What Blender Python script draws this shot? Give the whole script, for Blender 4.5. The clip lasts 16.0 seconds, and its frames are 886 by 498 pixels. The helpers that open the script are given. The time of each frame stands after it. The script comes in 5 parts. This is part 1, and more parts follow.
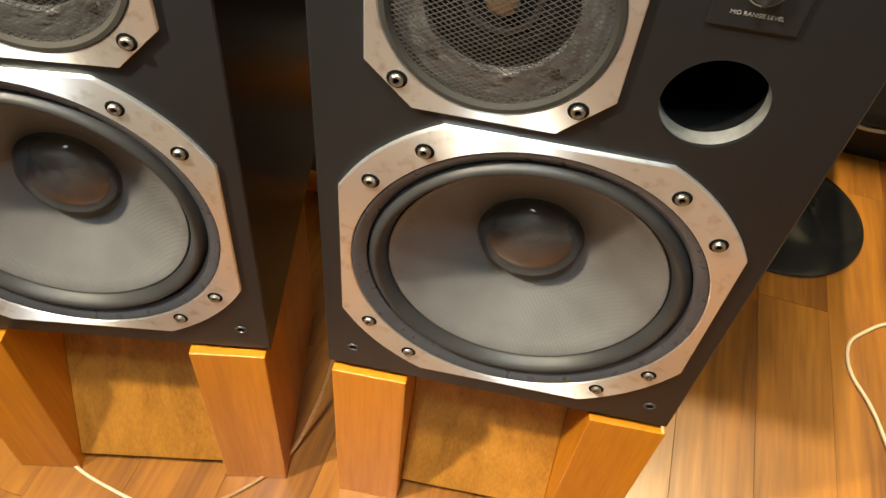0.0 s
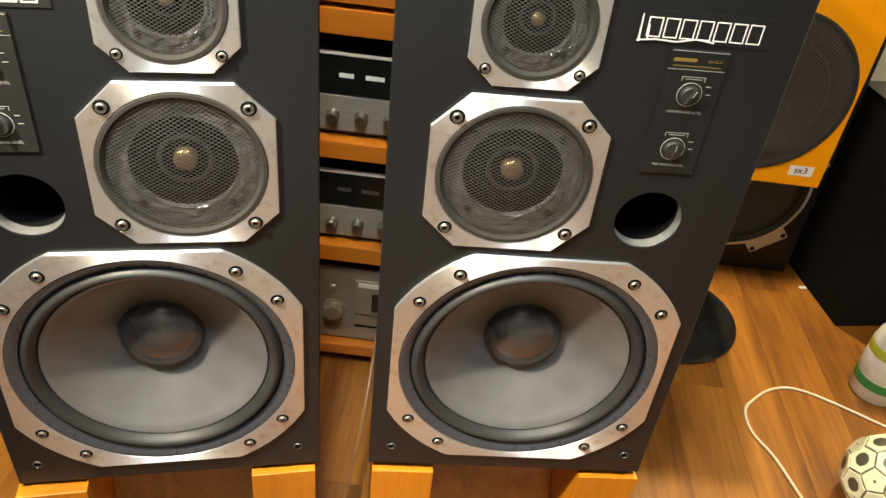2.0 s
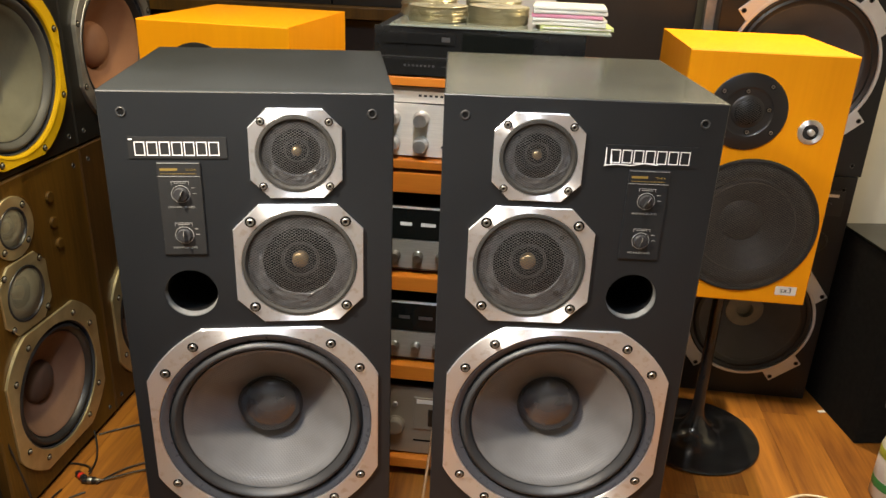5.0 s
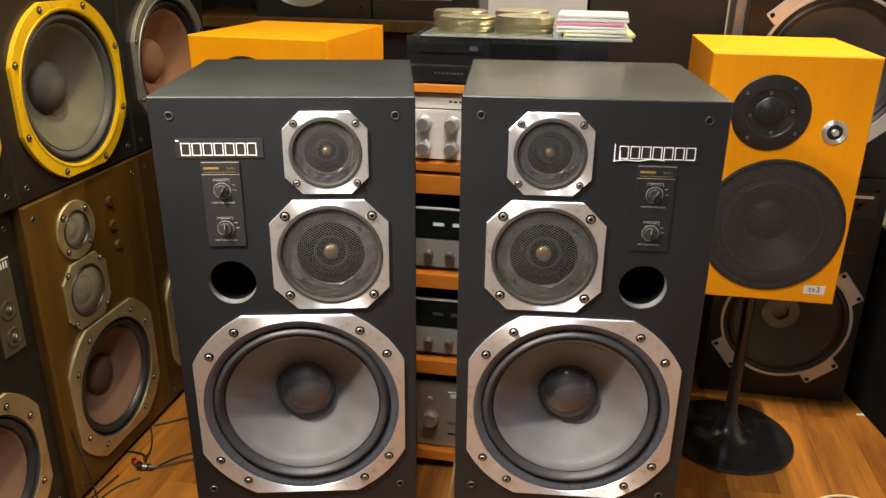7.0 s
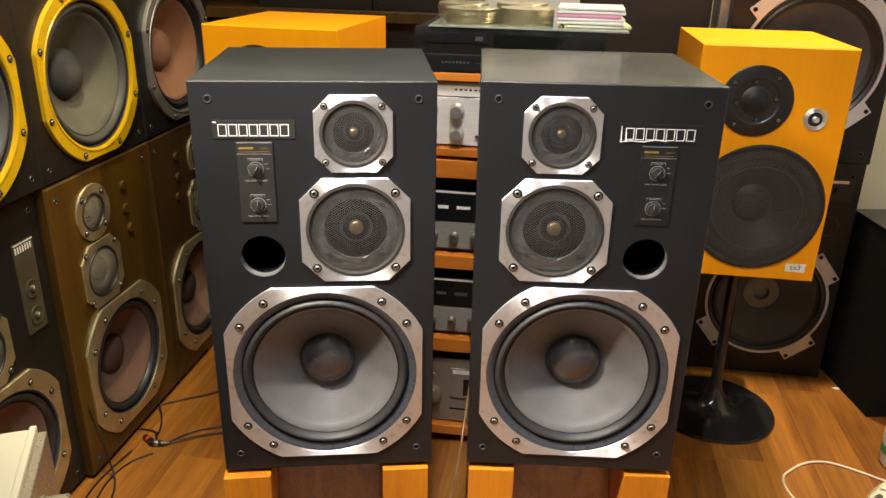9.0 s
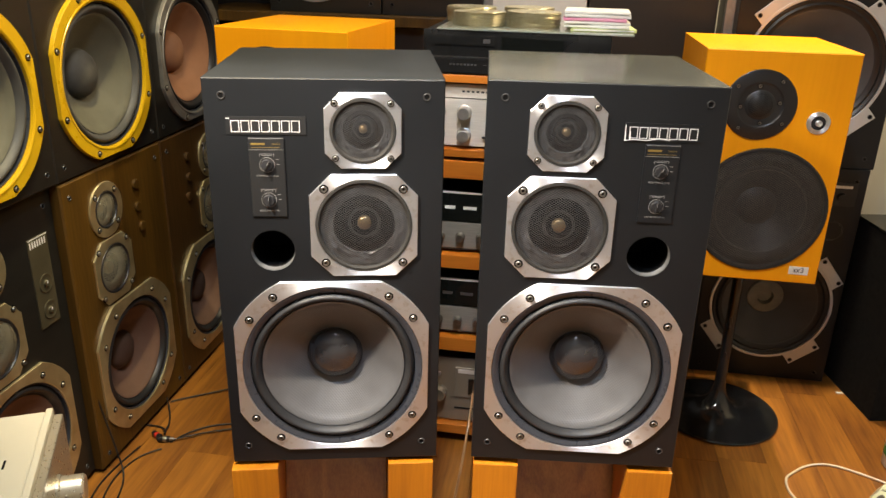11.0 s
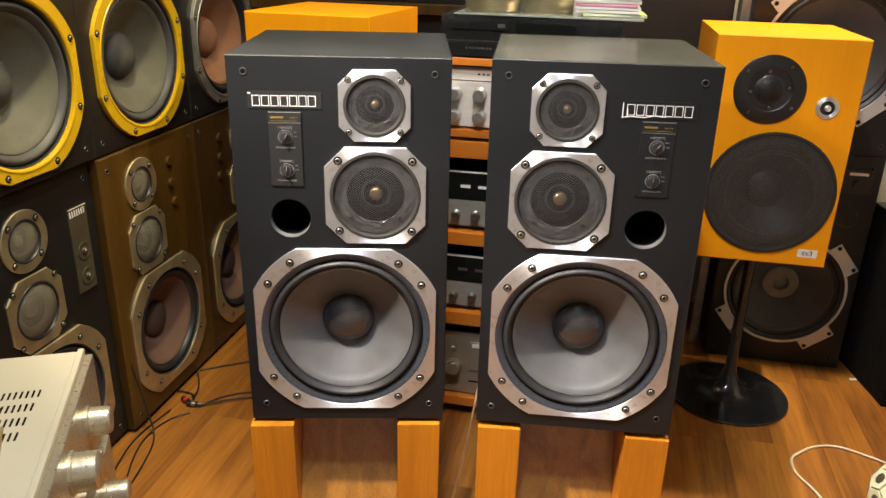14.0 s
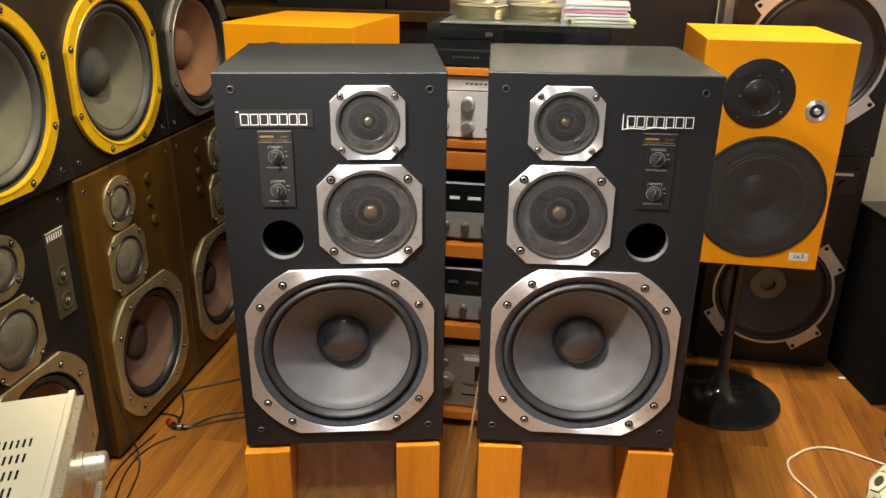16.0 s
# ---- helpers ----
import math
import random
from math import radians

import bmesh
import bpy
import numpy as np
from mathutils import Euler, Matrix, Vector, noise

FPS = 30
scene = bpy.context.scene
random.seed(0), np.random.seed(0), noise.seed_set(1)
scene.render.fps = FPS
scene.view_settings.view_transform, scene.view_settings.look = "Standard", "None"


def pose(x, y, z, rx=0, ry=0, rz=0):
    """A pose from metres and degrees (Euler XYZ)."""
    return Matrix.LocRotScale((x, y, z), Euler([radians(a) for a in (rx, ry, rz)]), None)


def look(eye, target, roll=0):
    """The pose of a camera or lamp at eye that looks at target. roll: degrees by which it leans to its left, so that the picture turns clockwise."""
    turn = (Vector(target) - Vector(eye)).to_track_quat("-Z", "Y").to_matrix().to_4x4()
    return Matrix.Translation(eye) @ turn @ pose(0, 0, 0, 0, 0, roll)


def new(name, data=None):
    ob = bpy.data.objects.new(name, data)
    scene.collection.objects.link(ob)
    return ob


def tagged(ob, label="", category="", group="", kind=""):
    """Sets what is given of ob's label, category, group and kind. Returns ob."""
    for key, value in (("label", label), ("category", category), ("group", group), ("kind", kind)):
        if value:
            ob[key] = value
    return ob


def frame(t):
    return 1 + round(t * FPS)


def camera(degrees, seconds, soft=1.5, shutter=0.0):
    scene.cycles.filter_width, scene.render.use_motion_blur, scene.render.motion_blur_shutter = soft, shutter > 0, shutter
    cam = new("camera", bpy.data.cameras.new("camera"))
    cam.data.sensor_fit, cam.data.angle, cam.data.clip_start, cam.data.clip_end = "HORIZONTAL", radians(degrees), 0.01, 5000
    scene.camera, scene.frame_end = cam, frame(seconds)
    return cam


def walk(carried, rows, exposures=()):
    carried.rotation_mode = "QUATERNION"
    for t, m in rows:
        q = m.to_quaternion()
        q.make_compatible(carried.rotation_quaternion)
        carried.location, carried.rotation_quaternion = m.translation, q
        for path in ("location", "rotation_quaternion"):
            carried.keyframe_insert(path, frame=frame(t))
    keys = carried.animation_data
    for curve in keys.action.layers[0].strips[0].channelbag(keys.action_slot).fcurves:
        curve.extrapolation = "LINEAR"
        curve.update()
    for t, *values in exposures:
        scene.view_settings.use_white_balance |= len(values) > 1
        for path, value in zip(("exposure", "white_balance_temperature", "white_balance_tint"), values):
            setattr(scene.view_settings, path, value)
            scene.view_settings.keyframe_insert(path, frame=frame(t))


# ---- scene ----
cam = camera(59.8, 16.0)
PATH = [
    (0, (0.307, 0.257, 1.08), (0.057, 1.531, -0.442), 6.9),
    (0.5, (0.304, 0.236, 1.093), (0.039, 1.525, -0.412), 6.7),
    (1, (0.302, 0.213, 1.134), (0.08, 1.555, -0.333), 7.7),
    (1.5, (0.246, 0.123, 1.165), (0.204, 1.602, -0.181), 9.2),
    (2, (0.182, 0.008, 1.206), (0.169, 1.62, 0.021), 6.7),
    (2.5, (0.228, -0.078, 1.233), (0.126, 1.638, 0.209), 4.0),
    (3, (0.3, -0.164, 1.242), (0.111, 1.627, 0.373), 2.6),
    (3.5, (0.3, -0.221, 1.245), (0.055, 1.605, 0.465), 1.9),
    (4, (0.238, -0.261, 1.246), (0.023, 1.577, 0.486), 1.9),
    (4.2, (0.201, -0.279, 1.248), (0.032, 1.56, 0.48), 2.3),
    (6.3, (0.318, -0.37, 1.242), (0.019, 1.463, 0.499), 1.4),
    (6.5, (0.329, -0.374, 1.242), (0.014, 1.458, 0.503), 1.1),
    (7, (0.284, -0.408, 1.246), (-0.051, 1.422, 0.513), 0.6),
    (7.5, (0.25, -0.435, 1.24), (-0.077, 1.395, 0.503), 0.4),
    (8, (0.239, -0.469, 1.234), (-0.062, 1.363, 0.488), 0.5),
    (8.5, (0.232, -0.499, 1.24), (-0.045, 1.335, 0.491), 0.8),
    (9, (0.23, -0.511, 1.248), (-0.038, 1.325, 0.502), 1.2),
    (11.5, (0.239, -0.543, 1.235), (-0.053, 1.303, 0.524), 1.4),
    (12, (0.244, -0.537, 1.241), (-0.052, 1.314, 0.543), 1.1),
    (12.5, (0.246, -0.538, 1.232), (-0.068, 1.308, 0.528), 1.0),
    (13, (0.286, -0.571, 1.235), (-0.057, 1.262, 0.513), 1.1),
    (13.5, (0.31, -0.596, 1.225), (-0.061, 1.225, 0.487), 1.3),
    (14, (0.303, -0.617, 1.224), (-0.075, 1.203, 0.485), 1.4),
    (14.5, (0.253, -0.637, 1.239), (-0.106, 1.19, 0.508), 1.3),
    (15, (0.216, -0.641, 1.245), (-0.112, 1.193, 0.517), 1.2),
    (15.5, (0.22, -0.624, 1.25), (-0.085, 1.213, 0.519), 0.9),
    (16, (0.249, -0.58, 1.241), (-0.058, 1.253, 0.501), 0.7),
]
walk(cam, [(t, look(eye, target, roll)) for t, eye, target, roll in PATH], [(0, 0.08, 7500, 6), (1.5, 0.08, 7300, 6), (3, 0.10, 6800, 8), (4.2, 0.02, 6750, 11), (6.5, -0.01, 6750, 14), (13, -0.04, 6700, 14), (16, -0.04, 6600, 14)])

# ---- light ----
world = bpy.data.worlds.new("room_air")
scene.world = world
world.use_nodes = True
world.node_tree.nodes["Background"].inputs[0].default_value = (0.9, 0.85, 0.75, 1)
world.node_tree.nodes["Background"].inputs[1].default_value = 0.01


def lamp(name, eye, target, size, watts, colour, spread=180, sy=None):
    d = bpy.data.lights.new(name, "AREA")
    d.shape = "RECTANGLE" if sy else "DISK"
    d.size, d.energy, d.color, d.spread = size, watts, colour, radians(spread)
    if sy:
        d.size_y = sy
    ob = new(name, d)
    ob.matrix_world = look(eye, target)
    return ob


lamp("spot_lamp", (-0.50, 0.16, 1.66), (0.09, 0.66, 0.60), 0.06, 7.5, (1.0, 0.90, 0.74), 68)
lamp("ceiling_lamp", (0.14, 0.18, 2.44), (0.38, 0.82, 0.55), 0.08, 13.5, (1.0, 0.94, 0.82), 110, 0.14)
lamp("ceiling_lamp", (-0.40, 0.66, 2.44), (-0.90, 0.80, 0.85), 0.09, 8.4, (1.0, 0.88, 0.50), 80)
lamp("ceiling_lamp", (0.93, 1.79, 2.44), (0.98, 1.50, 0), 0.07, 33, (1.0, 0.84, 0.54), 140)
lamp("ceiling_lamp", (0.16, 1.30, 2.44), (0.16, 1.62, 1.0), 0.09, 1.9, (1.0, 0.92, 0.78), 110)
# Added lamp: washes the south wall so the driver plates mirror cool white.
lamp("ceiling_lamp", (0.2, -0.40, 2.44), (0.2, -0.80, 0.3), 0.20, 15, (0.74, 0.86, 1.0), 100, 1.0)
lamp("ceiling_lamp", (0.14, -0.20, 2.44), (0.12, 0.65, 0.7), 0.10, 8, (0.52, 0.74, 1.0), 100, 0.15)


# ---- materials ----
def nodes_of(name):
    m = bpy.data.materials.new(name)
    m.use_nodes = True
    nt = m.node_tree
    return m, nt, nt.nodes["Principled BSDF"]


def rgb(c):
    return (c[0], c[1], c[2], 1)


def mat(name, c1, c2=None, rough=0.5, metal=0.0, scale=8.0, stretch=(1, 1, 1), fine=120.0, bump=0.05, rvar=0.1, coat=0.0, spec=0.5, contrast=(0.3, 0.7)):
    """Two colours mixed by a broad noise, with a fine grain in relief and gloss."""
    m, nt, b = nodes_of(name)
    c2 = c2 or tuple(v * 0.8 for v in c1)
    N, L = nt.nodes.new, nt.links.new
    tc = N("ShaderNodeTexCoord")
    mp = N("ShaderNodeMapping")
    mp.inputs["Scale"].default_value = stretch
    L(tc.outputs["Object"], mp.inputs[0])
    n1 = N("ShaderNodeTexNoise")
    n1.inputs["Scale"].default_value, n1.inputs["Detail"].default_value = scale, 6
    L(mp.outputs[0], n1.inputs["Vector"])
    n2 = N("ShaderNodeTexNoise")
    n2.inputs["Scale"].default_value, n2.inputs["Detail"].default_value = fine, 4
    L(mp.outputs[0], n2.inputs["Vector"])
    r = N("ShaderNodeMapRange")
    r.inputs[1].default_value, r.inputs[2].default_value = contrast
    L(n1.outputs[0], r.inputs[0])
    mx = N("ShaderNodeMix")
    mx.data_type = "RGBA"
    mx.inputs[6].default_value, mx.inputs[7].default_value = rgb(c1), rgb(c2)
    L(r.outputs[0], mx.inputs[0])
    L(mx.outputs[2], b.inputs["Base Color"])
    rr = N("ShaderNodeMapRange")
    rr.inputs[3].default_value, rr.inputs[4].default_value = max(0.03, rough - rvar), min(1, rough + rvar)
    L(n2.outputs[0], rr.inputs[0])
    L(rr.outputs[0], b.inputs["Roughness"])
    bp = N("ShaderNodeBump")
    bp.inputs["Strength"].default_value, bp.inputs["Distance"].default_value = bump, 0.002
    L(n2.outputs[0], bp.inputs["Height"])
    L(bp.outputs[0], b.inputs["Normal"])
    b.inputs["Metallic"].default_value = metal
    b.inputs["Coat Weight"].default_value = coat
    b.inputs["Coat Roughness"].default_value = 0.2
    b.inputs["Specular IOR Level"].default_value = spec
    return m


def wood(name, light, dark, rough=0.35, axis="z", ring=14.0, coat=0.2, vary=0.0, bump=0.06, spec=0.5, span=(0.65, 1.2), knots=False):
    """Veneer: long stretched grain and wavy figure along one axis of the thing."""
    m, nt, b = nodes_of(name)
    N, L = nt.nodes.new, nt.links.new
    tc = N("ShaderNodeTexCoord")
    mp = N("ShaderNodeMapping")
    s = {"z": (1, 1, 0.06), "y": (1, 0.06, 1), "x": (0.06, 1, 1)}[axis]
    mp.inputs["Scale"].default_value = s
    info = N("ShaderNodeObjectInfo")
    add = N("ShaderNodeVectorMath")
    add.operation = "MULTIPLY_ADD"
    comb = N("ShaderNodeCombineXYZ")
    for i in range(3):
        L(info.outputs["Random"], comb.inputs[i])
    add.inputs[1].default_value = (7.3, 5.1, 3.7)
    L(comb.outputs[0], add.inputs[0])
    L(tc.outputs["Object"], add.inputs[2])
    L(add.outputs[0], mp.inputs[0])
    n1 = N("ShaderNodeTexNoise")
    n1.inputs["Scale"].default_value, n1.inputs["Detail"].default_value, n1.inputs["Distortion"].default_value = ring, 5, 1.2
    L(mp.outputs[0], n1.inputs["Vector"])
    n2 = N("ShaderNodeTexNoise")
    n2.inputs["Scale"].default_value, n2.inputs["Detail"].default_value = ring * 14, 4
    L(mp.outputs[0], n2.inputs["Vector"])
    n3 = N("ShaderNodeTexNoise")
    n3.inputs["Scale"].default_value, n3.inputs["Detail"].default_value = 2.2, 2
    L(tc.outputs["Object"], n3.inputs["Vector"])
    a1 = N("ShaderNodeMath")
    a1.operation = "MULTIPLY_ADD"
    a1.inputs[1].default_value = 0.5
    L(n2.outputs[0], a1.inputs[0])
    L(n1.outputs[0], a1.inputs[2])
    a2 = N("ShaderNodeMath")
    a2.operation = "MULTIPLY_ADD"
    a2.inputs[1].default_value = 0.35
    L(n3.outputs[0], a2.inputs[0])
    L(a1.outputs[0], a2.inputs[2])
    a3 = N("ShaderNodeMath")
    a3.operation = "MULTIPLY_ADD"
    a3.inputs[1].default_value = vary
    L(info.outputs["Random"], a3.inputs[0])
    L(a2.outputs[0], a3.inputs[2])
    r = N("ShaderNodeMapRange")
    r.inputs[1].default_value, r.inputs[2].default_value = span[0] + vary * 0.5, span[1] + vary * 0.5
    last = a3
    if knots:
        kp = N("ShaderNodeMapping")
        kp.inputs["Scale"].default_value = (1.0, 0.30, 1.0)
        wv = N("ShaderNodeTexNoise")
        wv.inputs["Scale"].default_value = 9.0
        L(add.outputs[0], wv.inputs["Vector"])
        wm = N("ShaderNodeVectorMath")
        wm.operation = "MULTIPLY_ADD"
        wm.inputs[1].default_value = (0.10, 0.10, 0.0)
        L(wv.outputs["Color"], wm.inputs[0])
        L(add.outputs[0], wm.inputs[2])
        L(wm.outputs[0], kp.inputs[0])
        vo = N("ShaderNodeTexVoronoi")
        vo.inputs["Scale"].default_value = 3.6
        L(kp.outputs[0], vo.inputs["Vector"])
        kr = N("ShaderNodeMapRange")
        kr.inputs[1].default_value, kr.inputs[2].default_value, kr.inputs[3].default_value, kr.inputs[4].default_value = 0.0, 0.20, 0.5, 0.0
        L(vo.outputs["Distance"], kr.inputs[0])
        sm = N("ShaderNodeMath")
        L(kr.outputs[0], sm.inputs[0])
        L(a3.outputs[0], sm.inputs[1])
        last = sm
    L(last.outputs[0], r.inputs[0])
    mx = N("ShaderNodeMix")
    mx.data_type = "RGBA"
    mx.inputs[6].default_value, mx.inputs[7].default_value = rgb(light), rgb(dark)
    L(r.outputs[0], mx.inputs[0])
    L(mx.outputs[2], b.inputs["Base Color"])
    bp = N("ShaderNodeBump")
    bp.inputs["Strength"].default_value, bp.inputs["Distance"].default_value = bump, 0.001
    L(n2.outputs[0], bp.inputs["Height"])
    L(bp.outputs[0], b.inputs["Normal"])
    rr = N("ShaderNodeMapRange")
    rr.inputs[3].default_value, rr.inputs[4].default_value = rough - 0.08, rough + 0.12
    L(n2.outputs[0], rr.inputs[0])
    L(rr.outputs[0], b.inputs["Roughness"])
    b.inputs["Coat Weight"].default_value = coat
    b.inputs["Coat Roughness"].default_value = 0.25
    b.inputs["Specular IOR Level"].default_value = spec
    return m


def woven(name, c1, c2, rough=0.6, pitch=700.0, bump=0.3, spec=0.4):
    """Paper or cloth cone with a fine woven relief and a broad dusty variation."""
    m = mat(name, c1, c2, rough=rough, scale=14, fine=300, bump=0.05, spec=spec)
    nt = m.node_tree
    b = nt.nodes["Principled BSDF"]
    N, L = nt.nodes.new, nt.links.new
    tc = N("ShaderNodeTexCoord")
    hs = []
    for rot in (45, -45):
        mp = N("ShaderNodeMapping")
        mp.inputs["Rotation"].default_value = (0, radians(rot), 0)
        L(tc.outputs["Object"], mp.inputs[0])
        w = N("ShaderNodeTexWave")
        w.inputs["Scale"].default_value = pitch / 6.28
        L(mp.outputs[0], w.inputs["Vector"])
        hs.append(w)
    mul = N("ShaderNodeMath")
    mul.operation = "MULTIPLY"
    L(hs[0].outputs["Fac"], mul.inputs[0])
    L(hs[1].outputs["Fac"], mul.inputs[1])
    bp = N("ShaderNodeBump")
    bp.inputs["Strength"].default_value, bp.inputs["Distance"].default_value = bump, 0.0006
    L(mul.outputs[0], bp.inputs["Height"])
    L(bp.outputs[0], b.inputs["Normal"])
    return m


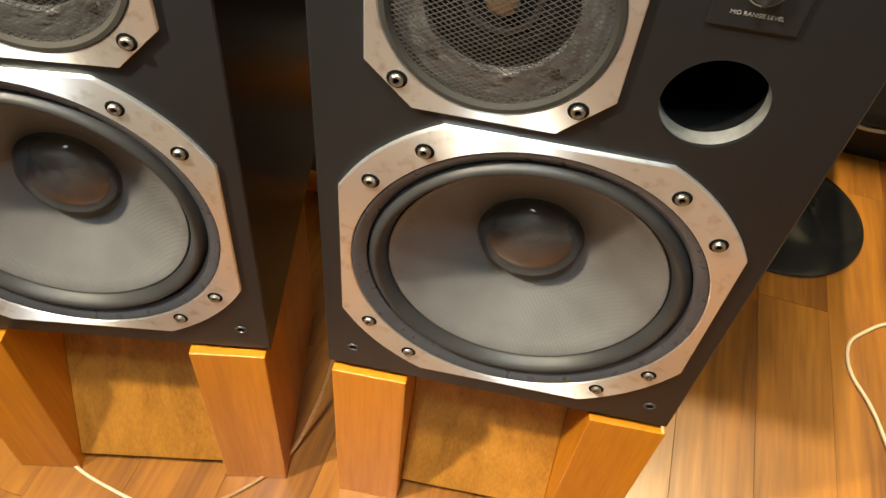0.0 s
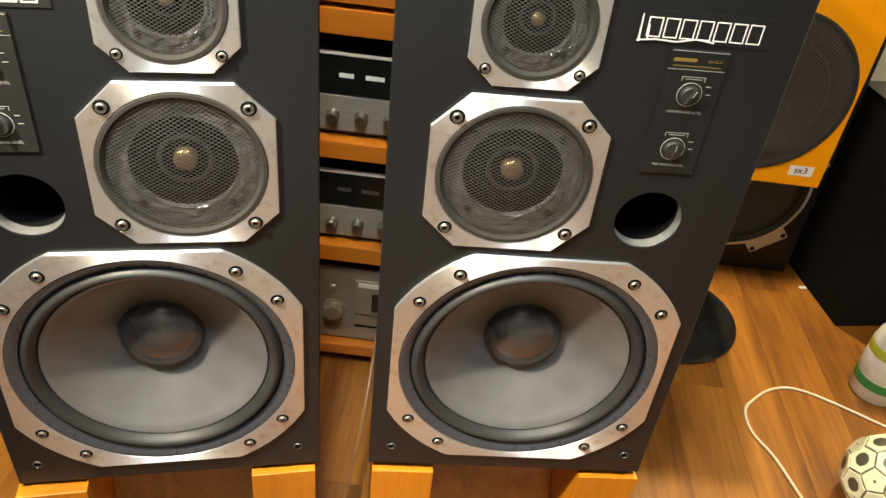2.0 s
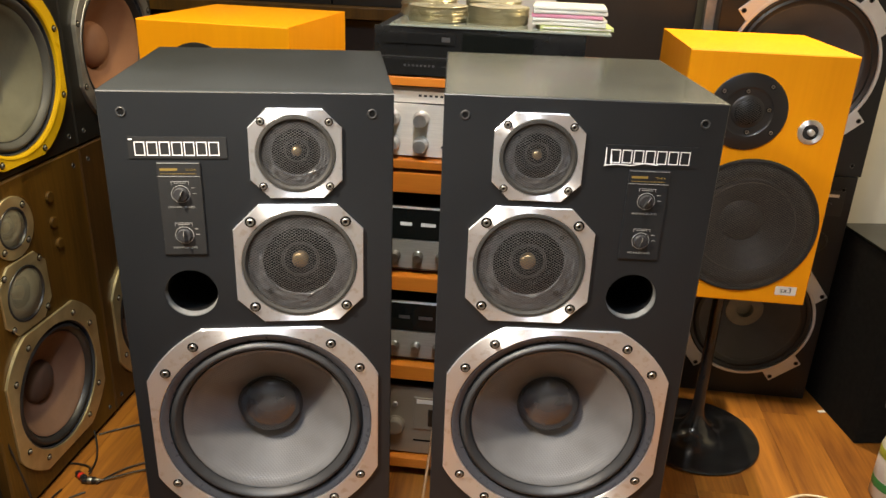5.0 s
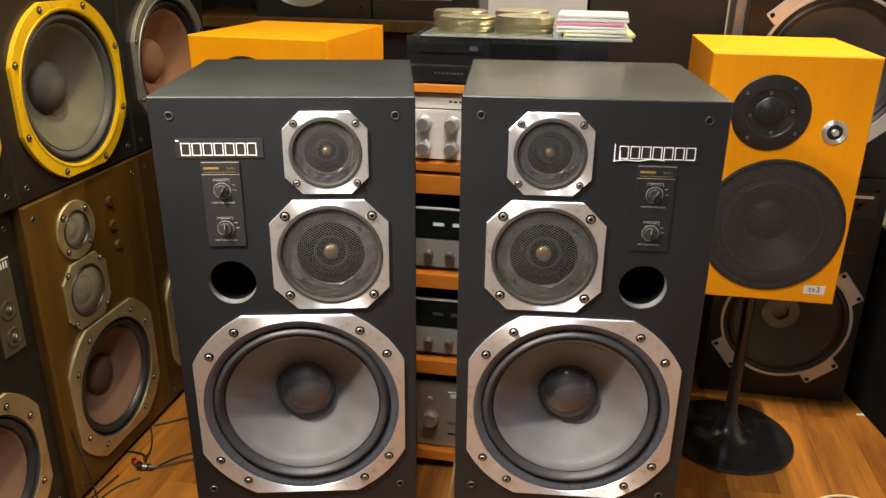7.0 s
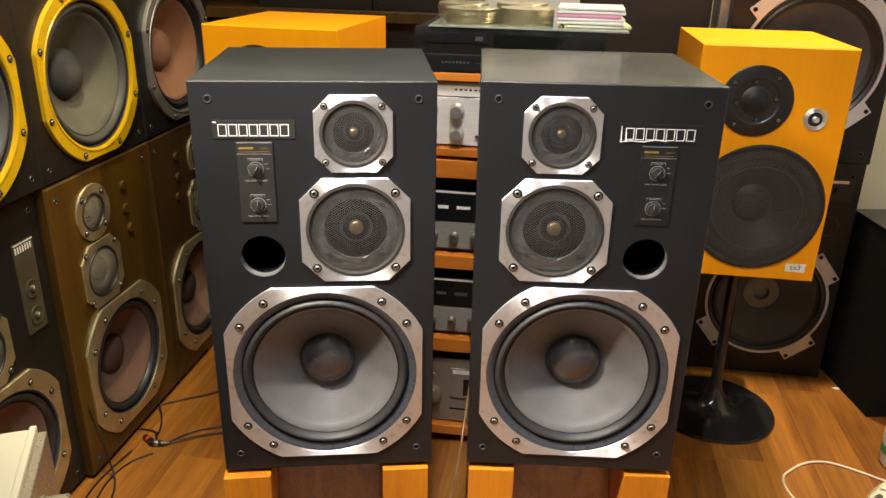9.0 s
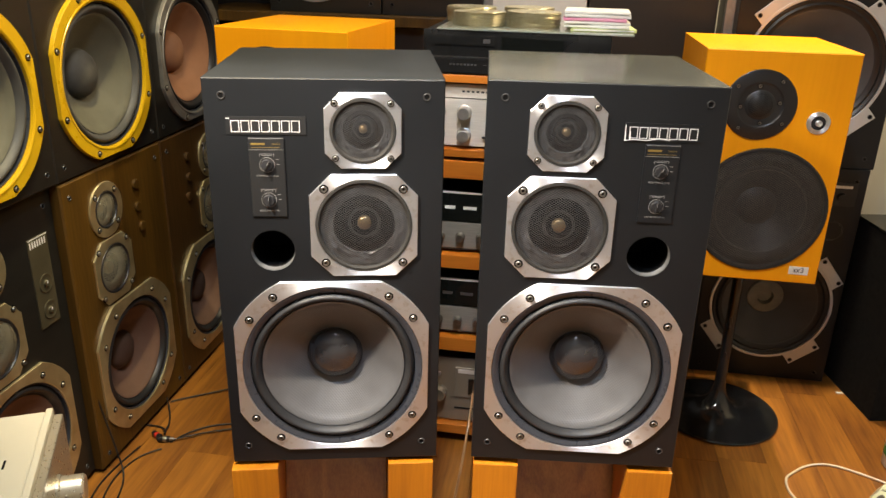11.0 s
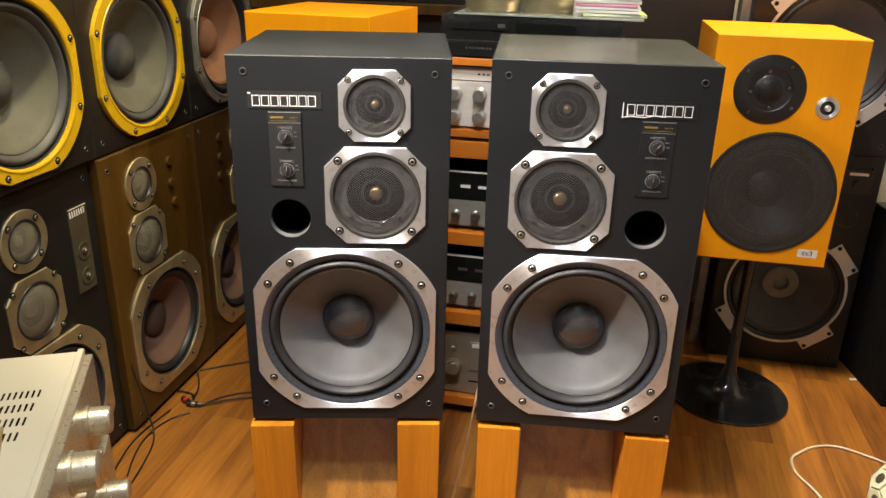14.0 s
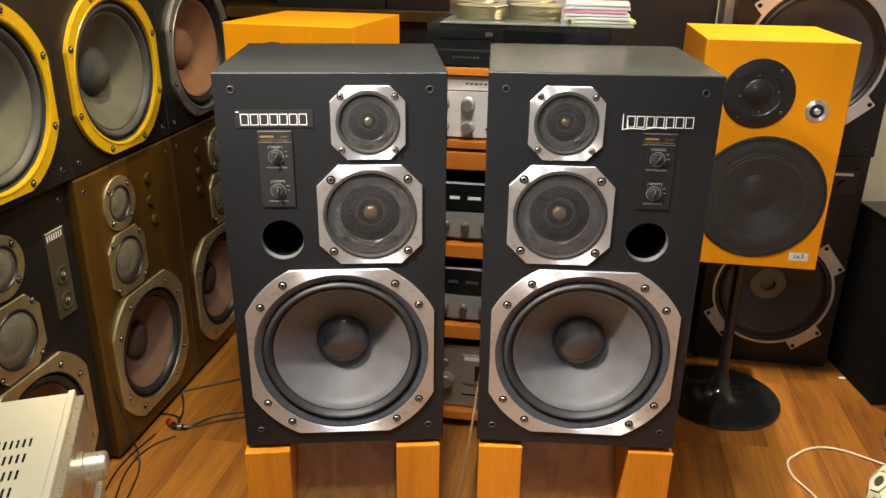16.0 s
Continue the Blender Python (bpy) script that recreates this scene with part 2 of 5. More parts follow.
M = {
    "vinyl": mat("black_vinyl", (0.0066, 0.0078, 0.0094), (0.0098, 0.0112, 0.0130), rough=0.38, rvar=0.07, scale=5, fine=700, bump=0.03, spec=0.38),
    # Two paler vinyls for the tops: the mirrored sheen is painted into the colour.
    "sheen_top": mat("sheen_black_vinyl", (0.072, 0.074, 0.060), (0.045, 0.048, 0.041), rough=0.24, scale=7, fine=500, bump=0.02, spec=0.8),
    "faint_sheen_top": mat("faint_sheen_black_vinyl", (0.022, 0.025, 0.027), (0.016, 0.018, 0.019), rough=0.42, scale=7, fine=500, bump=0.03),
    "vinyl_side": mat("black_grained_vinyl", (0.0085, 0.0085, 0.0075), (0.014, 0.0135, 0.012), rough=0.36, scale=4, stretch=(1, 1, 8), fine=200, bump=0.06),
    "alu": mat("brushed_aluminium", (0.85, 0.89, 0.95), (0.69, 0.69, 0.69), rough=0.47, metal=0.9, scale=85, fine=60, bump=0.004, rvar=0.03, contrast=(0.57, 0.74)),
    "alu_gold": mat("aged_champagne_aluminium", (0.70, 0.62, 0.38), (0.48, 0.40, 0.22), rough=0.40, metal=0.85, scale=18, fine=120, bump=0.03, rvar=0.06),
    "alu_grey": mat("cast_grey_aluminium", (0.40, 0.39, 0.36), (0.27, 0.26, 0.24), rough=0.5, metal=0.8, scale=25, fine=200, bump=0.15),
    "yellow": mat("yellow_enamel", (0.64, 0.40, 0.010), (0.52, 0.30, 0.007), rough=0.30, scale=7, fine=60, bump=0.03, coat=0.4),
    "white_metal": mat("pale_painted_steel", (0.62, 0.64, 0.67), (0.52, 0.54, 0.56), rough=0.36, metal=0.4, scale=12, fine=90),
    "rubber": mat("black_rubber", (0.011, 0.011, 0.012), (0.019, 0.019, 0.020), rough=0.42, scale=16, fine=150, bump=0.05),
    "roll": mat("dull_rubber_roll", (0.018, 0.018, 0.019), (0.027, 0.027, 0.028), rough=0.48, scale=16, fine=150, bump=0.06, spec=0.35),
    "grey_ink": mat("faded_grey_ink", (0.26, 0.26, 0.25), (0.20, 0.20, 0.19), rough=0.5),
    "foam": mat("grey_foam_roll", (0.045, 0.045, 0.043), (0.065, 0.064, 0.06), rough=0.55, scale=16, fine=150, bump=0.1),
    "cup_rim": mat("grey_plastic_rim", (0.034, 0.034, 0.034), (0.026, 0.026, 0.026), rough=0.35, scale=60),
    "gasket": mat("blue_black_gasket", (0.032, 0.036, 0.044), (0.046, 0.050, 0.060), rough=0.30, scale=20, fine=100),
    "cone": woven("grey_woven_cone", (0.116, 0.116, 0.119), (0.078, 0.077, 0.077), rough=0.40, pitch=540.0, bump=0.38, spec=0.6),
    "cap": woven("glossy_dark_cap", (0.024, 0.024, 0.027), (0.036, 0.035, 0.037), rough=0.15, bump=0.06, spec=1.0),
    "cone_dark": woven("dark_ribbed_cone", (0.022, 0.022, 0.023), (0.035, 0.034, 0.033), rough=0.6, pitch=400, bump=0.15),
    "cone_black": mat("black_paper_cone", (0.009, 0.009, 0.009), (0.014, 0.014, 0.014), rough=0.6, scale=30, fine=200),
    "cone_mid": woven("blue_grey_ribbed_cone", (0.052, 0.054, 0.058), (0.07, 0.072, 0.076), rough=0.5, pitch=400, bump=0.1),
    "cone_pale": mat("dusty_grey_paper_cone", (0.112, 0.108, 0.077), (0.072, 0.070, 0.050), rough=0.7, scale=9, fine=140, bump=0.2),
    "knob_face": mat("dark_grey_knob_plastic", (0.026, 0.026, 0.028), (0.018, 0.018, 0.019), rough=0.42, scale=60, fine=300, bump=0.05),
    "cap_dusty": mat("dusty_dark_cap", (0.075, 0.073, 0.064), (0.045, 0.044, 0.040), rough=0.7, scale=22, fine=140, bump=0.15),
    "dome_pale": mat("dusty_pale_dome", (0.21, 0.20, 0.155), (0.14, 0.133, 0.105), rough=0.6, scale=30, fine=140, bump=0.2),
    "cap_dusk": mat("dark_brown_cap", (0.075, 0.042, 0.028), (0.05, 0.028, 0.02), rough=0.7, scale=9, fine=140, bump=0.2),
    "cone_brown": mat("brown_paper_cone", (0.26, 0.12, 0.06), (0.19, 0.085, 0.042), rough=0.75, scale=9, fine=140, bump=0.2),
    "cone_dusk": mat("dark_brown_paper_cone", (0.16, 0.085, 0.055), (0.11, 0.06, 0.038), rough=0.75, scale=9, fine=140, bump=0.2),
    "mesh_steel": mat("dull_wire_mesh", (0.15, 0.15, 0.154), (0.10, 0.10, 0.103), rough=0.32, metal=0.6, scale=40, fine=200),
    "mesh_black": mat("black_wire_mesh", (0.070, 0.062, 0.052), (0.09, 0.080, 0.068), rough=0.75, metal=0.2, scale=40, fine=200),
    "mesh_gold": mat("olive_wire_mesh", (0.30, 0.28, 0.20), (0.22, 0.20, 0.14), rough=0.5, metal=0.3, scale=40, fine=200),
    "olive": mat("olive_metal_strip", (0.12, 0.105, 0.065), (0.085, 0.075, 0.045), rough=0.4, metal=0.5, scale=20),
    "film": mat("clear_damping_film", (0.095, 0.097, 0.10), (0.055, 0.056, 0.058), rough=0.22, scale=60, fine=150, bump=0.6, spec=0.8),
    "brass": mat("dull_brass", (0.34, 0.25, 0.14), (0.24, 0.17, 0.09), rough=0.4, metal=0.8, scale=60, fine=200),
    "steel": mat("screw_steel", (0.40, 0.385, 0.36), (0.26, 0.25, 0.22), rough=0.42, metal=1.0, scale=120, fine=300),
    "dusty": mat("dusty_grey_tube", (0.15, 0.15, 0.145), (0.06, 0.06, 0.06), rough=0.7, scale=40, fine=200, bump=0.2),
    # Near-black put in for the shade inside holes, sockets and slots.
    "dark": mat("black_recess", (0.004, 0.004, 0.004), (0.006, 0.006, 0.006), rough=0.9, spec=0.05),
    "plastic": mat("black_plastic", (0.010, 0.010, 0.011), (0.017, 0.017, 0.018), rough=0.33, scale=12, fine=300, bump=0.05),
    "matte_black": mat("matte_black_paint", (0.022, 0.021, 0.019), (0.030, 0.028, 0.025), rough=0.75, scale=30, fine=250, bump=0.1, spec=0.25),
    "panel_grey": mat("dark_grey_panel", (0.0085, 0.009, 0.0095), (0.012, 0.0125, 0.013), rough=0.5, scale=12, fine=300, bump=0.03),
    "gloss_black": mat("glossy_black_metal", (0.010, 0.010, 0.010), (0.016, 0.016, 0.016), rough=0.16, scale=12, fine=60, bump=0.02),
    "glass_black": mat("black_glass", (0.006, 0.007, 0.006), (0.01, 0.011, 0.01), rough=0.06, bump=0.0, rvar=0.02),
    "cloth": mat("black_grille_cloth", (0.006, 0.006, 0.006), (0.012, 0.012, 0.011), rough=0.95, scale=60, fine=900, bump=0.6, spec=0.1),
    "white_ink": mat("white_ink", (0.8, 0.8, 0.78), (0.68, 0.68, 0.66), rough=0.5),
    "gold_ink": mat("gold_ink", (0.24, 0.165, 0.04), (0.18, 0.12, 0.03), rough=0.5, metal=0.3),
    "ink": mat("black_ink", (0.01, 0.01, 0.012), rough=0.6),
    "paper": mat("off_white_paper", (0.78, 0.76, 0.70), (0.68, 0.65, 0.58), rough=0.8, scale=40),
    "orange": wood("orange_lacquered_veneer", (0.86, 0.335, 0.004), (0.79, 0.298, 0.003), rough=0.5, ring=9, coat=0.0, spec=0.22, bump=0.03),
    "stand": wood("amber_oak_veneer", (0.62, 0.222, 0.010), (0.42, 0.138, 0.006), rough=0.38, ring=14, coat=0.2, span=(0.62, 1.1)),
    "panel": wood("glossy_oak_veneer", (0.46, 0.205, 0.034), (0.26, 0.105, 0.016), rough=0.30, ring=22, coat=0.6, span=(0.7, 1.1)),
    "walnut": wood("walnut_veneer", (0.098, 0.048, 0.006), (0.034, 0.016, 0.002), rough=0.42, ring=14, coat=0.1, spec=0.4),
    "dark_walnut": wood("dark_walnut_veneer", (0.062, 0.029, 0.005), (0.028, 0.013, 0.003), rough=0.42, ring=16),
    "shelf": wood("reddish_shelf_board", (0.60, 0.195, 0.020), (0.44, 0.125, 0.012), rough=0.36, axis="x", ring=16),
    "floor": wood("honey_laminate", (0.47, 0.185, 0.026), (0.12, 0.038, 0.008), rough=0.34, axis="y", ring=9, coat=0.25, vary=0.07, span=(0.58, 1.22), knots=True),
    "joint": mat("dark_joint", (0.11, 0.05, 0.018), rough=0.8),
    "silver": mat("brushed_silver_panel", (0.86, 0.80, 0.71), (0.76, 0.70, 0.62), rough=0.36, metal=0.25, scale=20, stretch=(1, 1, 20), fine=90, bump=0.03),
    "knob_steel": mat("turned_steel", (0.74, 0.71, 0.67), (0.60, 0.58, 0.55), rough=0.34, metal=0.85, scale=60, fine=200, bump=0.01),
    # Silver and champagne darkened: the loudspeakers' shade on the lower units is painted in.
    "shaded_silver": mat("shaded_silver_panel", (0.34, 0.325, 0.29), (0.28, 0.265, 0.24), rough=0.36, metal=0.4, scale=20, stretch=(1, 1, 20), fine=90, bump=0.03),
    "shaded_champagne": mat("shaded_champagne_panel", (0.30, 0.255, 0.19), (0.25, 0.21, 0.155), rough=0.36, metal=0.4, scale=8, fine=200, bump=0.02),
    "champagne": mat("champagne_panel", (0.50, 0.44, 0.31), (0.43, 0.37, 0.26), rough=0.30, metal=0.75, scale=8, fine=200, bump=0.02),
    "cream": mat("cream_painted_steel", (0.40, 0.355, 0.245), (0.37, 0.325, 0.22), rough=0.4, scale=6, fine=400, bump=0.05),
    "white_wall": mat("white_painted_wall", (0.66, 0.65, 0.60), (0.58, 0.57, 0.52), rough=0.8, scale=3, fine=80, bump=0.1),
    "ceiling": mat("white_ceiling_board", (0.5, 0.49, 0.46), (0.45, 0.44, 0.41), rough=0.9, scale=4, fine=90),
    "beige_wall": mat("beige_wall", (0.34, 0.31, 0.26), (0.28, 0.25, 0.21), rough=0.85, scale=3, fine=80),
    "brown_wall": mat("dark_brown_panel", (0.026, 0.018, 0.012), (0.018, 0.012, 0.008), rough=0.5, scale=5, stretch=(1, 1, 0.2), fine=120),
    "white_plastic": mat("white_plastic", (0.76, 0.76, 0.70), (0.7, 0.7, 0.64), rough=0.35, scale=12, fine=80, bump=0.03),
    "green": mat("green_print", (0.03, 0.22, 0.05), (0.04, 0.27, 0.07), rough=0.45),
    "lime": mat("lime_print", (0.50, 0.55, 0.06), (0.45, 0.5, 0.05), rough=0.45),
    "pink": mat("pink_print", (0.74, 0.20, 0.34), (0.72, 0.34, 0.46), rough=0.4),
    "pale_green": mat("pale_green_print", (0.55, 0.62, 0.25), (0.5, 0.58, 0.22), rough=0.4),
    "wire": mat("amber_clear_wire", (0.40, 0.22, 0.10), (0.30, 0.155, 0.07), rough=0.3, scale=40),
    "cable": mat("ivory_cable", (0.72, 0.62, 0.44), (0.64, 0.54, 0.38), rough=0.45, scale=40),
    "cable_black": mat("black_cable", (0.012, 0.012, 0.012), rough=0.45),
    "red": mat("red_plastic", (0.55, 0.03, 0.015), rough=0.35),
    "disc": mat("polycarbonate_disc", (0.48, 0.43, 0.27), (0.62, 0.57, 0.38), rough=0.28, metal=0.6, scale=90, stretch=(1, 1, 30), fine=300, bump=0.0),
    "lead": mat("dark_lead_came", (0.13, 0.12, 0.09), rough=0.5, metal=0.6),
    "pale_glass": mat("milky_green_glass", (0.60, 0.64, 0.42), (0.68, 0.66, 0.50), rough=0.15, scale=18, coat=0.4),
    "cream_glass": mat("cream_glass", (0.62, 0.58, 0.42), (0.55, 0.52, 0.36), rough=0.18, scale=18, coat=0.4),
    "amber_glass": mat("amber_glass", (0.70, 0.42, 0.14), (0.62, 0.36, 0.12), rough=0.15, coat=0.4),
    "blue_film": mat("blue_grey_film", (0.22, 0.25, 0.29), (0.18, 0.21, 0.25), rough=0.25),
    "clear": mat("clear_acrylic", (0.30, 0.33, 0.28), (0.26, 0.29, 0.25), rough=0.12, coat=0.5),
}


def spun(m, amount):
    """Circular brushing: the gloss is drawn out across the rings turned into the plate."""
    nt = m.node_tree
    b = nt.nodes["Principled BSDF"]
    tg = nt.nodes.new("ShaderNodeTangent")
    tg.direction_type, tg.axis = "RADIAL", "Y"
    nt.links.new(tg.outputs[0], b.inputs["Tangent"])
    b.inputs["Anisotropic"].default_value = amount
    b.inputs["Anisotropic Rotation"].default_value = 0.25
    return m


spun(M["alu"], 0.93)


# ---- shape helpers ----
def part(name, bm, material, parent, label=""):
    me = bpy.data.meshes.new(name)
    bmesh.ops.recalc_face_normals(bm, faces=bm.faces[:])
    bm.to_mesh(me)
    bm.free()
    return part_of(name, me, material, parent, label)


def part_of(name, me, material, parent, label=""):
    if not me.materials:
        me.materials.append(M[material])
    ob = new(name, me)
    ob.parent = parent
    if label:
        tagged(ob, label)
    return ob


def smooth(ob, angle=40):
    me = ob.data
    me.polygons.foreach_set("use_smooth", [True] * len(me.polygons))
    me.set_sharp_from_angle(angle=radians(angle))
    return ob


def thing(name, m, label, category, group="", kind=""):
    ob = new(name)
    ob.empty_display_size = 0.05
    ob.matrix_world = m
    return tagged(ob, label, category, group, kind)


def add_box(bm, x0, x1, y0, y1, z0, z1, bevel=0.0):
    g = bmesh.ops.create_cube(bm, size=1)
    bmesh.ops.scale(bm, vec=(x1 - x0, y1 - y0, z1 - z0), verts=g["verts"])
    bmesh.ops.translate(bm, vec=((x0 + x1) / 2, (y0 + y1) / 2, (z0 + z1) / 2), verts=g["verts"])
    if bevel:
        es = list({e for v in g["verts"] for e in v.link_edges})
        bmesh.ops.bevel(bm, geom=es, offset=bevel, segments=2, affect="EDGES", profile=0.6)


def box(x0, x1, y0, y1, z0, z1, bevel=0.0):
    bm = bmesh.new()
    add_box(bm, x0, x1, y0, y1, z0, z1, bevel)
    return bm


def lathe(profile, n=64, cx=0.0, cz=0.0, squash=1.0, bm=None):
    """Turn a profile of (radius, height) round the axis that points to -y through (cx, cz)."""
    bm = bm or bmesh.new()
    rings = []
    for r, d in profile:
        if r < 1e-6:
            rings.append([bm.verts.new((cx, -d, cz))])
        else:
            rings.append([bm.verts.new((cx + r * math.cos(a) * squash, -d, cz + r * math.sin(a))) for a in (2 * math.pi * i / n for i in range(n))])
    for a, b in zip(rings, rings[1:]):
        for i in range(n):
            j = (i + 1) % n
            if len(a) == 1 and len(b) == 1:
                continue
            if len(a) == 1:
                bm.faces.new((a[0], b[i], b[j]))
            elif len(b) == 1:
                bm.faces.new((a[i], a[j], b[0]))
            else:
                bm.faces.new((a[i], a[j], b[j], b[i]))
    return bm


def upright(profile, n=48, cx=0.0, cy=0.0):
    """Turn a profile of (radius, z) round the upright axis."""
    bm = lathe(profile, n)
    bmesh.ops.rotate(bm, cent=(0, 0, 0), matrix=Matrix.Rotation(radians(-90), 3, "X"), verts=bm.verts)
    bmesh.ops.translate(bm, vec=(cx, cy, 0), verts=bm.verts)
    return bm


def outline(kind, half, cut):
    """Distance from the centre to a plate's edge: square with cut corners, square within a circle, or circle."""
    def f(a):
        c, s = abs(math.cos(a)), abs(math.sin(a))
        if kind == "octagon":
            return 1 / max(c / half, s / half, (c + s) / cut)
        if kind == "arc":
            return min(half / max(c, s), cut)
        return half
    return f


def plate(kind, half, cut, hole, thick, cx, cz, n=128, lift=0.0, edge=0.0010):
    """A flat plate with a shaped outline and a round hole, with a softened rim."""
    f = outline(kind, half, cut)
    bm = bmesh.new()
    angs = sorted({round(2 * math.pi * i / n, 6) for i in range(n)} | ({round(a % (2 * math.pi), 6) for q in range(4) for s in (1, -1)
                  for a in [q * math.pi / 2 + s * (math.atan2(cut - half, half) if kind == "octagon" else math.acos(min(1, half / cut)) if kind == "arc" else 0)]}))
    prof = []
    for a in angs:
        R = f(a)
        pts = [(R, lift), (R, lift + thick - edge), (R - edge, lift + thick), (hole + edge, lift + thick), (hole, lift + thick - edge), (hole, lift - 0.004)]
        prof.append([bm.verts.new((cx + r * math.cos(a), -d, cz + r * math.sin(a))) for r, d in pts])
    m = len(prof)
    for i in range(m):
        p, q = prof[i], prof[(i + 1) % m]
        for k in range(len(p) - 1):
            bm.faces.new((p[k], q[k], q[k + 1], p[k + 1]))
    return bm


def cabinet(w, h, d, holes=(), edge=0.0014):
    """A box with softened edges whose front has real round openings; holes are (x, z, radius). The front is at y = 0, base at z = 0."""
    bm = bmesh.new()

    def ring(y, k):
        return [bm.verts.new((sx * (w / 2 - k), y, z)) for sx, z in ((-1, k), (1, k), (1, h - k), (-1, h - k))]
    rs = [ring(0, edge), ring(edge, 0), ring(d - edge, 0), ring(d, edge)]
    for a, b in zip(rs, rs[1:]):
        for i in range(4):
            bm.faces.new((a[i], a[(i + 1) % 4], b[(i + 1) % 4], b[i]))
    bm.faces.new(rs[3])
    es = [bm.edges.get((rs[0][i], rs[0][(i + 1) % 4])) for i in range(4)]
    for x, z, r in holes:
        vs = [bm.verts.new((x + r * math.cos(a), 0, z + r * math.sin(a))) for a in (2 * math.pi * i / 64 for i in range(64))]
        ins = [bm.verts.new((v.co.x, 0.018, v.co.z)) for v in vs]
        for i in range(64):
            es.append(bm.edges.new((vs[i], vs[(i + 1) % 64])))
        for i in range(64):
            j = (i + 1) % 64
            bm.faces.new((vs[i], vs[j], ins[j], ins[i]))
    bmesh.ops.triangle_fill(bm, use_beauty=True, use_dissolve=False, edges=es)
    return bm


SHARED = {}


def screw_mesh(kind):
    """A round-headed bolt with a washer and a socket, or a cup for a grille peg."""
    if kind not in SHARED:
        if kind == "bolt":
            bm = lathe([(0.0, 0.0002), (0.0025, 0.0002), (0.0027, 0.0034), (0.0044, 0.0036), (0.0051, 0.0028), (0.0053, 0.0005), (0.0076, 0.0004), (0.0082, -0.001)], 20)
        elif kind == "small_bolt":
            bm = lathe([(0.0, 0.0002), (0.0018, 0.0002), (0.0020, 0.0026), (0.0033, 0.0028), (0.0040, 0.0020), (0.0042, 0.0005), (0.0056, 0.0004), (0.0060, -0.001)], 16)
        else:
            bm = lathe([(0.0, 0.0004), (0.0040, 0.0004), (0.0044, 0.0012), (0.0056, 0.0016), (0.0066, 0.0)], 18)
        me = bpy.data.meshes.new(kind)
        bmesh.ops.recalc_face_normals(bm, faces=bm.faces[:])
        bm.to_mesh(me)
        bm.free()
        me.polygons.foreach_set("use_smooth", [True] * len(me.polygons))
        me.set_sharp_from_angle(angle=radians(35))
        me.materials.append(M["steel" if kind != "cup" else "cup_rim"])
        # Sockets, peg holes and the ring round each bolt: recess shade painted black.
        me.materials.append(M["dark"])
        for f in me.polygons:
            r = math.hypot(f.center.x, f.center.z)
            limits = {"bolt": (0.0024, 0.0054), "small_bolt": (0.0017, 0.0043), "cup": (0.0041, 0.0064)}[kind]
            f.material_index = 0 if limits[0] < r < limits[1] else 1
        SHARED[kind] = me
    return SHARED[kind]


def bolt(parent, kind, x, z, lift=0.0, name="screw"):
    ob = new(name, screw_mesh(kind))
    ob.parent = parent
    ob.matrix_basis = pose(x, -lift, z, 0, random.uniform(0, 60), 0)
    return ob


def grille(r, pitch, wide, bulge, cx, cz, lift, slope=32):
    """A domed wire mesh of crossed flat strips."""
    bm = bmesh.new()
    for sgn in (1, -1):
        a = radians(slope) * sgn
        dx, dz = math.cos(a), math.sin(a)
        k = int(r / pitch)
        for i in range(-k, k + 1):
            o = i * pitch
            if abs(o) >= r:
                continue
            half = math.sqrt(r * r - o * o)
            n = max(3, int(half / 0.006))
            last = None
            for j in range(n + 1):
                t = -half + 2 * half * j / n
                row = []
                for e in (-wide / 2, wide / 2):
                    x, z = dx * t - dz * (o + e), dz * t + dx * (o + e)
                    row.append(bm.verts.new((cx + x, -(lift + bulge * (1 - (x * x + z * z) / (r * r)) + 0.0003 * sgn), cz + z)))
                if last:
                    bm.faces.new((last[0], row[0], row[1], last[1]))
                last = row
    return bm


def text(parent, words, x, z, size, material, lift, name="lettering", align="CENTER"):
    cu = bpy.data.curves.new(name, "FONT")
    cu.body, cu.size, cu.align_x, cu.align_y, cu.extrude, cu.resolution_u = words, size, align, "CENTER", 0.00015, 2
    cu.materials.append(M[material])
    ob = new(name, cu)
    ob.parent = parent
    ob.matrix_basis = pose(x, -lift, z, 90, 0, 0)
    return ob


def bars(parent, cells, material, lift, name="print"):
    """Flat printed bars, each (x0, x1, z0, z1)."""
    bm = bmesh.new()
    for x0, x1, z0, z1 in cells:
        add_box(bm, x0, x1, -lift, -lift + 0.0006, z0, z1)
    return part(name, bm, material, parent)


